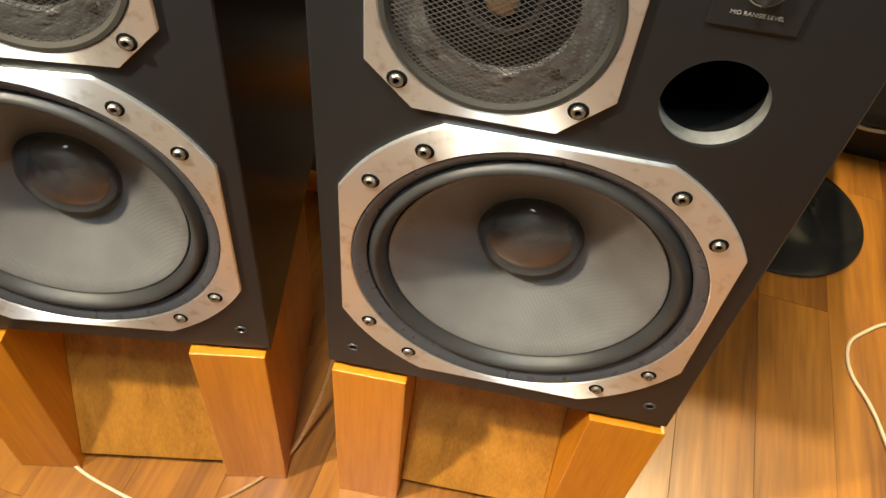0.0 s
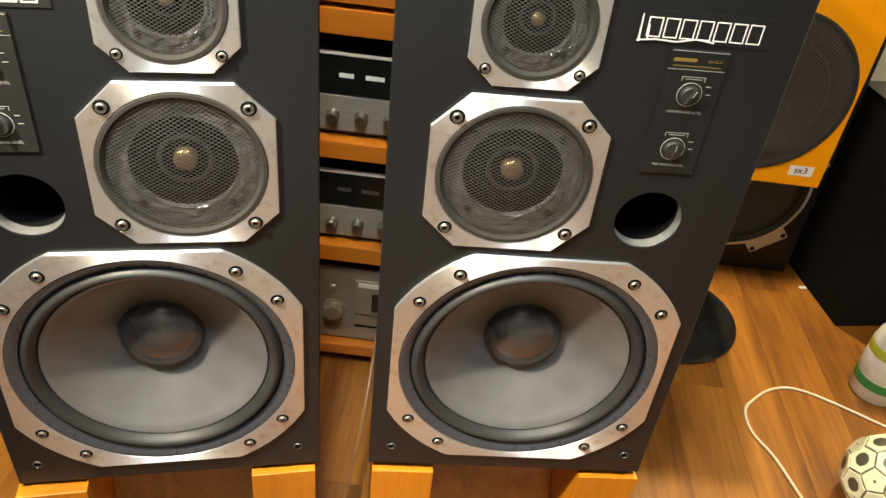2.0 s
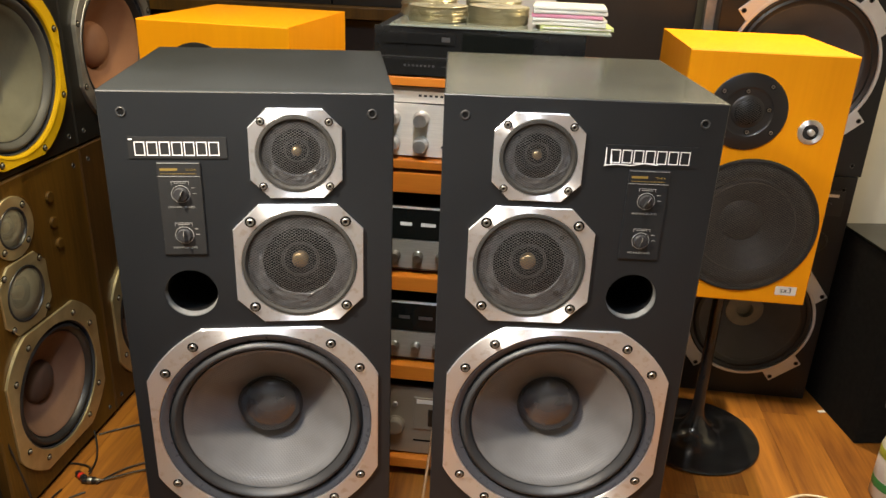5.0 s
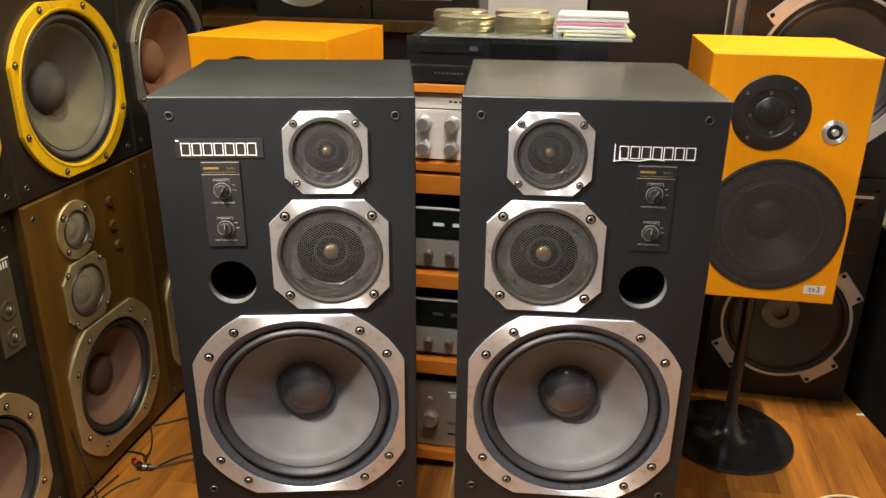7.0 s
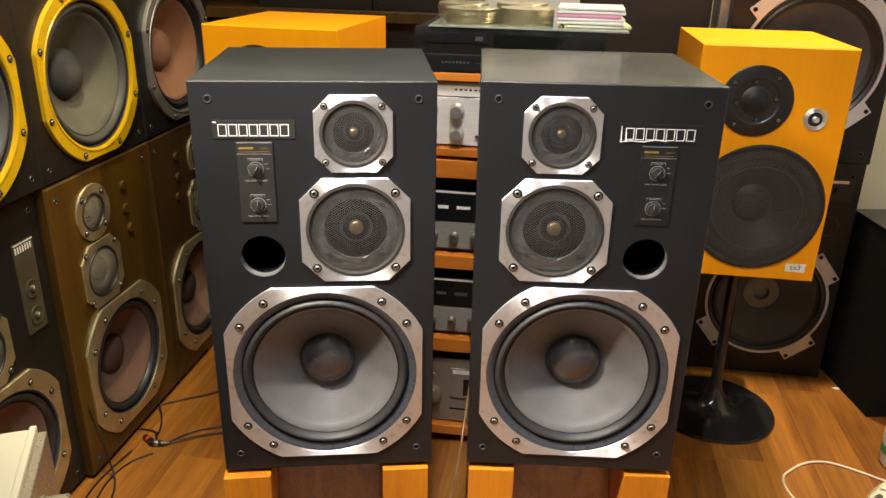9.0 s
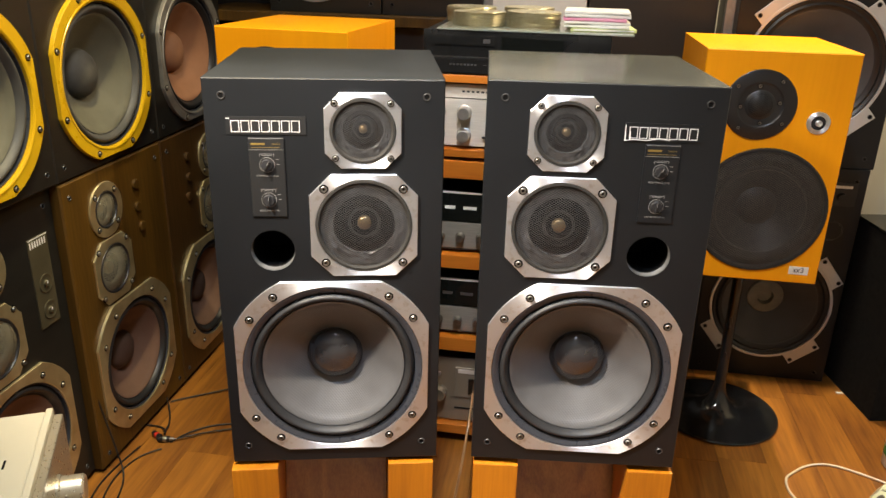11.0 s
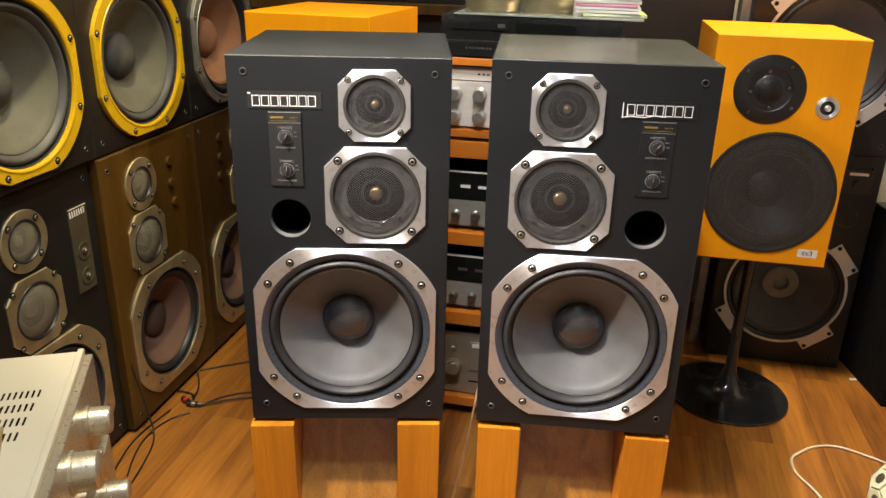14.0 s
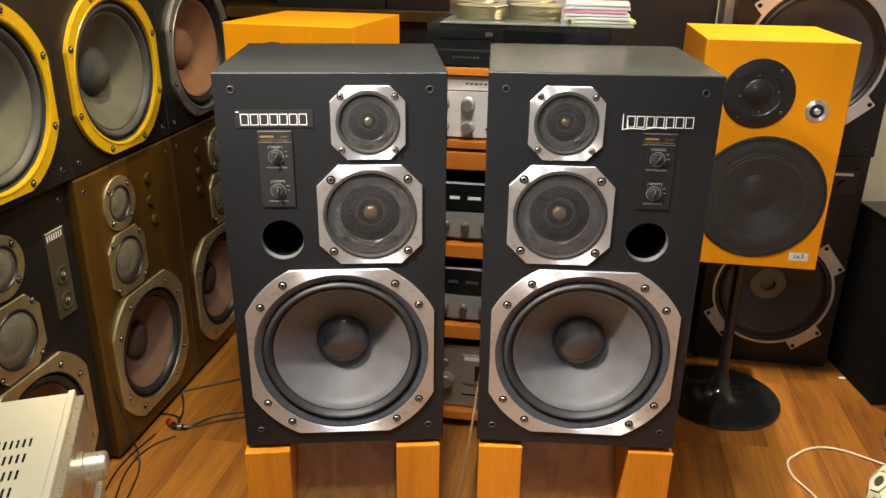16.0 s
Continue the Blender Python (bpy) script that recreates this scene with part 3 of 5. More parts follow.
def woofer(parent, cx, cz, rim, hole, cone_r, cap_r, depth, flange=("arc", 0.171, 0.1840), metal="alu", cone="cone", cap="cap", bolts=8, thick=0.004, first=22.5, bolt_r=0.172, label="", roll="rubber", cap_h=0.5, bolt_kind="bolt"):
    """A cone driver: plate, gasket, rolled edge, cone, cap and bolts."""
    f = smooth(part("woofer", plate(*flange, hole, thick, cx, cz), metal, parent, label), 30)
    smooth(part("gasket", lathe([(hole + 0.0005, 0.0), (hole - 0.001, 0.003), (hole - 0.0035, 0.003), (rim + 0.0005, -0.003), (rim, -0.012)], 96, cx, cz), "gasket", f))
    w = rim - cone_r
    prof = [(rim + 0.001, -0.010)] + [(rim - w * 0.85 * k / 10, -0.008 + 0.011 * math.sin(math.pi * k / 10)) for k in range(11)] + [(cone_r + w * 0.12, -0.010), (cone_r + w * 0.05, -0.0085), (cone_r, -0.0095)]
    smooth(part("surround", lathe(prof, 96, cx, cz), roll, f), 60)
    cp = [(cone_r + 0.001, -0.009), (cone_r - 0.002, -0.0095)]
    for k in range(1, 9):
        q = k / 8
        cp.append((cone_r + (cap_r - cone_r) * q, -0.010 - depth * (q ** 0.9)))
    cp.append((cap_r * 0.9, -0.012 - depth))
    smooth(part("cone", lathe(cp, 96, cx, cz), cone, f), 60)
    hcap = cap_r * cap_h
    kp = [(cap_r + 0.002, -0.0098 - depth), (cap_r, -0.008 - depth)] + [(cap_r * math.cos(radians(a)), -0.0085 - depth + hcap * math.sin(radians(a))) for a in range(8, 90, 8)] + [(0, -0.0085 - depth + hcap)]
    smooth(part("dust_cap", lathe(kp, 48, cx, cz), cap, f), 60)
    for k in range(bolts):
        if bolts == 8:
            a = radians(45 + 90 * (k // 2) + (first if k % 2 else -first))
        else:
            a = radians(360 * k / bolts + first)
        bolt(f, bolt_kind, cx + bolt_r * math.cos(a), cz + bolt_r * math.sin(a), thick)
    return f


def horn(name, parent, cx, cz, half, cut, r, metal="alu", mesh="mesh_steel", pitch=0.0030, bulge=0.008, bolt_r=None, bolt_kind="bolt", kind="octagon", inner="film", thick=0.004, slope=32, hub=0.0160, label="", wire=0.00050, rim=0.006):
    """A mesh-covered cone driver: plate, ring, mesh, the small cone behind it, cap and bolts."""
    f = smooth(part(name, plate(kind, half, cut, r, thick, cx, cz), metal, parent, label), 30)
    smooth(part("mesh_ring", lathe([(r + 0.0004, 0.002), (r - 0.001, 0.0048), (r - rim * 0.6, 0.005), (r - rim, 0.002), (r - rim, -0.006)], 72, cx, cz), "matte_black" if inner == "film" else "rubber", f))
    rr = r - rim + 0.001
    smooth(part("mesh", grille(rr, pitch, wire, bulge, cx, cz, 0.001, slope), mesh, f), 60)
    prof = [(r, -0.004), (rr * 0.98, -0.006), (rr * 0.86, -0.003), (rr * 0.70, -0.004), (rr * 0.635, -0.008), (rr * 0.63, -0.012)]
    bm = lathe(prof, 64, cx, cz)
    if inner == "film":
        # crumpled film stretched round the small cone
        steps = 9
        prof = [(r, -0.005)] + [(rr * (0.98 - 0.28 * k / steps), -0.0052) for k in range(steps + 1)] + [(rr * 0.695, -0.012)]
        bm = lathe(prof, 72, cx, cz)
        rnd = random.Random(int(cz * 1000) + int(rr * 9000))
        for v in bm.verts:
            q = math.hypot(v.co.x - cx, v.co.z - cz) / rr
            if 0.72 < q < 0.95:
                v.co.y += rnd.uniform(-0.0014, 0.0014)
                v.co.x += rnd.uniform(-0.0008, 0.0008)
    smooth(part("damping_ring", bm, inner, f), 60)
    smooth(part("cone", lathe([(rr * 0.71, -0.0115), (rr * 0.68, -0.0125), (rr * 0.52, -0.0135), (rr * 0.50, -0.0115), (rr * 0.46, -0.014), (rr * 0.3, -0.019), (hub * 0.9, -0.022)], 64, cx, cz), "dark" if inner == "film" else "cone_dark", f), 60)
    if inner == "film":
        smooth(part("ring", lathe([(rr * 0.37, -0.0165), (rr * 0.36, -0.0140), (rr * 0.32, -0.0138), (rr * 0.31, -0.0165)], 48, cx, cz), "rubber", f), 60)
        for k in range(4):
            a = radians(45 + 90 * k)
            smooth(part("rivet", lathe([(rr * 0.055, -0.008), (rr * 0.05, -0.003), (0, -0.0022)], 14, cx + rr * 0.83 * math.cos(a), cz + rr * 0.83 * math.sin(a)), "cone_black", f))
    smooth(part("dust_cap", lathe([(hub, -0.024), (hub, -0.0125), (hub * 0.85, -0.0105), (hub * 0.4, -0.0095), (0, -0.0092)], 32, cx, cz), "brass", f), 50)
    b = bolt_r or half * 0.98
    for k in range(4):
        a = radians(45 + 90 * k)
        bolt(f, bolt_kind, cx + b * math.cos(a), cz + b * math.sin(a), thick)
    return f


def tube(name, points, radius, material, parent=None, smoothness=True):
    cu = bpy.data.curves.new(name, "CURVE")
    cu.dimensions, cu.bevel_depth, cu.bevel_resolution, cu.resolution_u = "3D", radius, 3, 6
    sp = cu.splines.new("NURBS")
    sp.points.add(len(points) - 1)
    for p, q in zip(sp.points, points):
        p.co = (*q, 1)
    sp.use_endpoint_u, sp.order_u = True, 4
    cu.materials.append(M[material])
    ob = new(name, cu)
    ob.parent = parent
    return ob


# ---- room ----
X0, X1, Y0, Y1, ZC = -1.42, 1.75, -0.98, 2.12, 2.46
floor = tagged(new("floor"), "honey-brown wood-look plank floor with dark knots", "floor", kind="structure")
part("underfloor", box(X0 - 0.1, X1 + 0.1, Y0 - 0.1, Y1 + 0.1, -0.08, -0.0035), "joint", floor)


def wall(name, x0, x1, y0, y1, material, label):
    me = bpy.data.meshes.new(name)
    bm = box(x0, x1, y0, y1, -0.02, ZC)
    bm.to_mesh(me)
    bm.free()
    me.materials.append(M[material])
    return tagged(new(name, me), label, "wall", kind="structure")


wall("wall_north", X0 - 0.1, X1 + 0.1, Y1, Y1 + 0.1, "white_wall", "added white wall behind the camera, unseen, mirrored in the driver plates behind the equipment")
# Unseen wall, set close and white to act as a reflector for the plates.
wall("added_wall_south", X0 - 0.1, X1 + 0.1, Y0 - 0.1, Y0, "white_wall", "added white wall behind the camera, unseen, mirrored in the driver plates")
wall("wall_west", X0 - 0.1, X0, Y0, Y1, "brown_wall", "dark brown wall behind the stacked loudspeakers")
wall("wall_east", X1, X1 + 0.1, Y0, Y1, "white_wall", "plain pale side wall")
me = bpy.data.meshes.new("ceiling")
bm = box(X0 - 0.1, X1 + 0.1, Y0 - 0.1, Y1 + 0.1, ZC, ZC + 0.08)
bm.to_mesh(me)
bm.free()
me.materials.append(M["ceiling"])
tagged(new("ceiling", me), "plain white ceiling", "ceiling", kind="structure")


# ---- the pair of black three-way loudspeakers ----
KW, KH, KD, KZ = 0.379, 0.711, 0.38, 0.333
POST = 0.325  # height of the wooden stands


def logo_bars(parent, x0, x1, z0, z1, lift):
    """Seven letter-sized marks: plain hollow blocks with thin white strokes."""
    w = (x1 - x0) / 7
    e = 0.0010
    cells = []
    for i in range(7):
        a, b = x0 + i * w + w * 0.05, x0 + (i + 1) * w - w * 0.11
        cells += [(a, a + e, z0, z1), (b - e, b, z0, z1), (a + e, b - e, z0, z0 + e), (a + e, b - e, z1 - e, z1)]
    return bars(parent, cells, "white_ink", lift, "logo_mark")


def big_speaker(m, s, worn):
    """s: 1 where the drivers sit towards +x, -1 where they sit towards -x."""
    t = thing("floor_speaker", m, "black three-way loudspeaker with silver driver rings, peeling badge film" if worn else "black three-way loudspeaker with silver driver rings on a stand", "loudspeaker", "pair of black loudspeakers")
    z0 = KZ
    tz, mz, wz = 0.962 - z0, 0.801 - z0, 0.530 - z0
    dx, px = 0.0585 * s, -0.0945 * s
    holes = [(dx, tz, 0.0515), (dx, mz, 0.0795), (0.0, wz, 0.156), (px, 0.757 - z0, 0.0365)]
    part("cabinet", cabinet(KW, KH, KD, holes), "vinyl", t)
    # top panel, lightened to paint in the sheen it mirrors
    part("top_panel", box(-KW / 2 + 0.0015, KW / 2 - 0.0015, 0.0015, KD - 0.0015, KH - 0.002, KH + 0.0008, 0.0006), "sheen_top" if worn else "faint_sheen_top", t, "top panel with its sheen put into a paler colour")
    for x, z in ((-1, 1.017), (1, 1.017), (-1, 0.369), (1, 0.369)):
        bolt(t, "cup", x * 0.1605, z - z0, 0.0, "grille_socket")
    # Dusty rim paler, tube near-black: the lit lip and inner shade are painted.
    p = smooth(part("port", lathe([(0.0364, -0.003), (0.0359, -0.004), (0.0357, -0.016)], 48, px, 0.757 - z0), "dusty", t, "dusty rim of the bass port, painted paler like a lit lip"))
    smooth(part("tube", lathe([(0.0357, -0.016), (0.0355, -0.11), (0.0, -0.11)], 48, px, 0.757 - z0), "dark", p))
    woofer(t, 0.0, wz, 0.1465, 0.1600, 0.1265, 0.050, 0.050, ("arc", 0.1700, 0.1905), bolt_r=0.1735, first=10.0, roll="roll")
    horn("midrange", t, dx, mz, 0.0895, 0.143, 0.0805, bolt_r=0.0920, hub=0.0116, pitch=0.0034, wire=0.00068, rim=0.0075)
    horn("tweeter", t, dx, tz, 0.0615, 0.0975, 0.0530, pitch=0.0030, wire=0.00060, rim=0.0075, bulge=0.006, bolt_r=0.0630, bolt_kind="small_bolt", hub=0.0068)
    # the control panel
    c = -0.0955 * s
    pz = 0.8845 - z0
    p = part("control_panel", box(c - 0.0280, c + 0.0280, -0.0025, 0.002, pz - 0.0660, pz + 0.0660, 0.0008), "vinyl" if worn else "panel_grey", t)
    bars(p, [(c - 0.024, c - 0.002, pz + 0.0545, pz + 0.0578), (c - 0.024, c + 0.022, pz + 0.0500, pz + 0.0506)], "gold_ink", 0.0029, "model_mark")
    bars(p, [(c - 0.0270, c + 0.0270, pz + 0.0645, pz + 0.0652), (c - 0.0275, c + 0.0275, pz + 0.0465, pz + 0.0470)], "grey_ink", 0.0029, "rule_line")
    text(p, "CLASS A", c + 0.0155, pz + 0.0560, 0.0036, "gold_ink", 0.0029)
    for kz, turn, words in ((0.9065 - z0, 28, "HIGH RANGE LEVEL"), (0.8475 - z0, 4, "MID RANGE LEVEL")):
        smooth(part("dial_ring", lathe([(0.0123, 0.0026), (0.0123, 0.0034), (0.0117, 0.0034), (0.0117, 0.0026)], 40, c, kz), "grey_ink", p))
        smooth(part("dial_groove", lathe([(0.0122, 0.0026), (0.0122, 0.0030), (0.0085, 0.0030)], 40, c, kz), "cone_black", p))
        k = smooth(part("knob", lathe([(0.0094, 0.003), (0.0092, 0.0070), (0.0084, 0.0080), (0, 0.0080)], 40, c, kz), "knob_face", p))
        bm = box(-0.0013, 0.0013, -0.0115, -0.0075, -0.0085, 0.0085, 0.0006)
        bmesh.ops.rotate(bm, cent=(0, 0, 0), matrix=Matrix.Rotation(radians(turn), 3, "Y"), verts=bm.verts)
        bmesh.ops.translate(bm, vec=(c, 0, kz), verts=bm.verts)
        part("pointer", bm, "cone_black", k)
        bm = box(-0.0004, 0.0004, -0.0119, -0.0113, 0.001, 0.0080)
        bmesh.ops.rotate(bm, cent=(0, 0, 0), matrix=Matrix.Rotation(radians(turn), 3, "Y"), verts=bm.verts)
        bmesh.ops.translate(bm, vec=(c, 0, kz), verts=bm.verts)
        part("pointer_mark", bm, "grey_ink", k)
        text(p, words, c, kz - 0.0185, 0.0040, "grey_ink", 0.0029)
        bars(p, [(c - 0.0115, c + 0.0115, kz + 0.0175, kz + 0.0180), (c - 0.0115, c - 0.011, kz + 0.0135, kz + 0.0175), (c + 0.011, c + 0.0115, kz + 0.0135, kz + 0.0175),
                 (c - 0.008, c + 0.008, kz + 0.0152, kz + 0.0158), (c + 0.0155, c + 0.0205, kz + 0.0005, kz + 0.0012), (c + 0.014, c + 0.019, kz + 0.0085, kz + 0.0092)], "grey_ink", 0.0029, "scale_mark")
    # the badge
    b0 = -0.1495 if s > 0 else 0.0385
    badge = part("badge", box(b0 - 0.007, b0 + 0.118, -0.0012, 0.001, 0.9555 - z0, 0.9845 - z0), "vinyl" if worn else "panel_grey", t)
    logo_bars(badge, b0, b0 + 0.110, 0.9595 - z0, 0.9780 - z0, 0.0017)
    if worn:
        bm = bmesh.new()
        pts = [(-0.007, 0.9555), (0.010, 0.958), (0.030, 0.9565), (0.048, 0.9605), (0.066, 0.958)]
        rows = [[bm.verts.new((b0 + x, -0.0022 - 0.001 * (k % 2), z - z0 + e)) for e in (-0.0005, 0.0010)] for k, (x, z) in enumerate(pts)]
        for a, b in zip(rows, rows[1:]):
            bm.faces.new((a[0], b[0], b[1], a[1]))
        part("peeling_film", bm, "white_ink", badge, "crumpled clear protective film")
        for x, z, h in ((-0.0068, 0.9555, 0.026), (0.001, 0.9575, 0.014)):
            bm = bmesh.new()
            v = [bm.verts.new((b0 + x + e, -0.0042, z - z0 + k)) for e, k in ((0, 0), (0.002, 0), (0.0012, h), (0, h))]
            bm.faces.new(v)
            part("film_edge", bm, "white_ink", badge)
    else:
        part("film_corner", box(b0 - 0.006, b0 - 0.001, -0.0019, -0.0012, 0.9805 - z0, 0.982 - z0), "white_ink", badge)
    return t


AL, AR = 13.95, 6.0
LX, LY, RX, RY = -0.1404, 0.6275, 0.2979, 0.7000
big_speaker(pose(LX, LY, KZ, 0, 0, AL), 1, False)
big_speaker(pose(RX, RY, KZ + 0.003, 0, 0, AR), -1, True)


def wooden_stand(m, back, pads):
    t = thing("speaker_stand", m, "low amber oak veneer stand with two thick side posts", "stand", "pair of wooden stands")
    for x0, x1 in ((-0.188, -0.103), (0.103, 0.188)):
        part("side_post", box(x0, x1, 0.0, 0.30, 0.0, POST, 0.0018), "stand", t)
        for y in (0.05, 0.26):
            x = (x0 + x1) / 2
            smooth(part("rubber_pad", upright([(0, POST), (0.013, POST), (0.013, POST + pads), (0, POST + pads)], 20, x, y), "rubber", t))
    bm = bmesh.new()
    add_box(bm, -0.1025, 0.1025, -0.009, 0.009, 0.0, 0.325, 0.001)
    bmesh.ops.rotate(bm, cent=(0, 0, 0), matrix=Matrix.Rotation(radians(-24), 3, "X"), verts=bm.verts)
    bmesh.ops.translate(bm, vec=(0, back, 0.016), verts=bm.verts)
    part("slanted_panel", bm, "panel", t, "slanted board between the posts")
    return t


wooden_stand(pose(LX - 0.002, LY - 0.012, 0, 0, 0, AL + 1.2), 0.022, KZ - POST)
wooden_stand(pose(RX + 0.004, RY - 0.004, 0, 0, 0, AR + 0.4), 0.032, KZ + 0.003 - POST)


# ---- orange two-way loudspeakers ----
def orange_speaker(m, sticker):
    t = thing("bookshelf_speaker", m, "orange lacquered two-way loudspeaker with black round drivers", "loudspeaker", "orange loudspeakers")
    W, H, D = 0.336, 0.556, 0.372
    part("cabinet", cabinet(W, H, D, [(0.006, 0.181, 0.145)], 0.0025), "orange", t)
    tx, tz = -0.035, 0.434
    tw = smooth(part("tweeter", lathe([(0.081, 0), (0.081, 0.003), (0.079, 0.0042), (0.052, 0.0042), (0.050, 0.0025), (0.046, 0.002), (0.034, 0.001), (0.030, 0.004), (0, 0.004)], 64, tx, tz), "plastic", t, "black tweeter plate"))
    smooth(part("dome_guard", lathe([(0.029, 0.003), (0.027, 0.0042), (0.022, 0.006), (0.014, 0.0075), (0.006, 0.0085), (0, 0.0088)], 40, tx, tz), "cloth", tw))
    part("mesh", grille(0.0285, 0.0042, 0.0013, 0.0085, tx, tz, 0.0035), "cup_rim", tw)
    for r, k in ((0.068, 45), (0.043, 0)):
        for i in range(4):
            a = radians(90 * i + k + 8)
            bolt(tw, "small_bolt", tx + r * math.cos(a), tz + r * math.sin(a), 0.0042 if r > 0.05 else 0.002)
    lx, lz = 0.099, 0.399
    k = smooth(part("level_control", lathe([(0.026, 0), (0.026, 0.003), (0.024, 0.0045), (0.0165, 0.0045), (0.016, 0.001)], 48, lx, lz), "alu", t, "silver level control"))
    smooth(part("dial", lathe([(0.0165, 0.001), (0.0165, 0.0015), (0.007, 0.0015), (0.0068, 0.010), (0.006, 0.011), (0, 0.011)], 32, lx, lz), "alu", k))
    part("dial_face", lathe([(0.0162, 0.0018), (0.0070, 0.0018)], 32, lx, lz), "ink", k)
    wx, wz = 0.006, 0.181
    w = smooth(part("woofer", lathe([(0.154, 0), (0.154, 0.004), (0.151, 0.0065), (0.146, 0.006), (0.142, -0.004)], 96, wx, wz), "matte_black", t, "black woofer under a fine mesh"))
    prof = [(0.143, -0.004)] + [(0.142 - 0.03 * q / 8, -0.004 + 0.008 * math.sin(math.pi * q / 8)) for q in range(9)] + [(0.110, -0.006)]
    smooth(part("surround", lathe(prof, 96, wx, wz), "matte_black", w))
    smooth(part("cone", lathe([(0.110, -0.006), (0.107, -0.004), (0.103, -0.008), (0.05, -0.038), (0.047, -0.040)], 96, wx, wz), "cone_black", w), 60)
    smooth(part("dust_cap", lathe([(0.048, -0.04), (0.042, -0.032), (0.03, -0.026), (0.015, -0.022), (0, -0.021)], 48, wx, wz), "cone_black", w), 60)
    part("mesh", grille(0.145, 0.0046, 0.0012, 0.006, wx, wz, 0.0055), "mesh_black", w)
    smooth(part("mesh_rim", lathe([(0.104, 0.0092), (0.1032, 0.0098), (0.1024, 0.0092)], 72, wx, wz), "mesh_black", w))
    if sticker:
        s = part("sticker", box(0.099, 0.145, -0.001, 0.0005, 0.023, 0.044), "paper", t, "small white handwritten price sticker")
        text(s, "sx3", 0.122, 0.0345, 0.019, "ink", 0.0014)
    return t


orange_speaker(pose(0.709, 1.330, 0.486, 0, 0, 0.5), True)
t = thing("speaker_pedestal", pose(0.733, 1.487, 0, 0, 0, 0), "glossy black trumpet pedestal stand with a round base", "stand")
smooth(part("base", upright([(0, 0.002), (0.168, 0.002), (0.172, 0.005), (0.170, 0.009), (0.158, 0.011), (0.11, 0.014), (0.075, 0.021), (0.048, 0.033), (0.031, 0.049), (0.021, 0.070), (0.016, 0.095), (0.0148, 0.15), (0, 0.15)], 72), "gloss_black", t), 50)
smooth(part("pole", upright([(0.0150, 0.145), (0.0140, 0.468), (0, 0.468)], 32), "gloss_black", t))
part("top_plate", box(-0.11, 0.11, -0.11, 0.11, 0.468, 0.486, 0.003), "gloss_black", t)
orange_speaker(pose(-0.437, 1.225, 0.499, 0, 0, -4.0), False)
t = thing("speaker_pedestal", pose(-0.425, 1.41, 0, 0, 0, 0), "plain black pedestal under the second orange loudspeaker", "stand")
smooth(part("base", upright([(0, 0.002), (0.16, 0.002), (0.16, 0.012), (0.03, 0.05), (0, 0.05)], 48), "gloss_black", t), 50)
smooth(part("pole", upright([(0.02, 0.045), (0.02, 0.483), (0, 0.483)], 24), "gloss_black", t))
part("top_plate", box(-0.11, 0.11, -0.11, 0.11, 0.483, 0.499, 0.003), "gloss_black", t)


# ---- wall of stacked loudspeakers ----
def pegs(t, w, h):
    for sx in (-1, 1):
        for z in (0.03, h - 0.035):
            bolt(t, "cup", sx * (w / 2 - 0.03), z, 0, "grille_socket")


WX, SEAM = -0.823, 0.743
for i, (yc, ring) in enumerate(((0.675, "yellow"), (1.103, "yellow"), (1.533, "alu_grey"), (0.245, "yellow"))):
    gold = ring == "yellow"
    t = thing("stacked_speaker", pose(WX, yc, SEAM + 0.004, 0, 0, 90), "black loudspeaker with a yellow woofer ring, stacked on another" if gold else "black loudspeaker with grey woofer ring and brown cone, stacked", "loudspeaker", "stacked loudspeakers")
    part("cabinet", cabinet(0.429, 0.82, 0.40, [(0.005, 0.201, 0.163), (0.005, 0.460, 0.05)], 0.004), "vinyl_side", t)
    pegs(t, 0.429, 0.82)
    horn("midrange", t, 0.005, 0.460, 0.072, 0.115, 0.05, ring, "mesh_gold", 0.0034, 0.01, bolt_r=0.075, inner="cone_dark")
    w = woofer(t, 0.005, 0.201, 0.159, 0.163, 0.134, 0.056, 0.055, ("arc", 0.183, 0.195) if gold else ("arc", 0.180, 0.193), ring, "cone_pale" if gold else "cone_brown",
           "cap_dusty" if gold else "cone_brown", bolt_r=0.183, first=22, thick=0.010, cap_h=0.62, bolt_kind="bolt", roll="foam" if gold else "rubber")
    smooth(part("inner_lip", lathe([(0.1705, 0.0098), (0.1697, 0.0113), (0.1672, 0.0117), (0.1655, 0.0106), (0.1632, 0.0095)], 96, 0.005, 0.201), ring, w), 50)


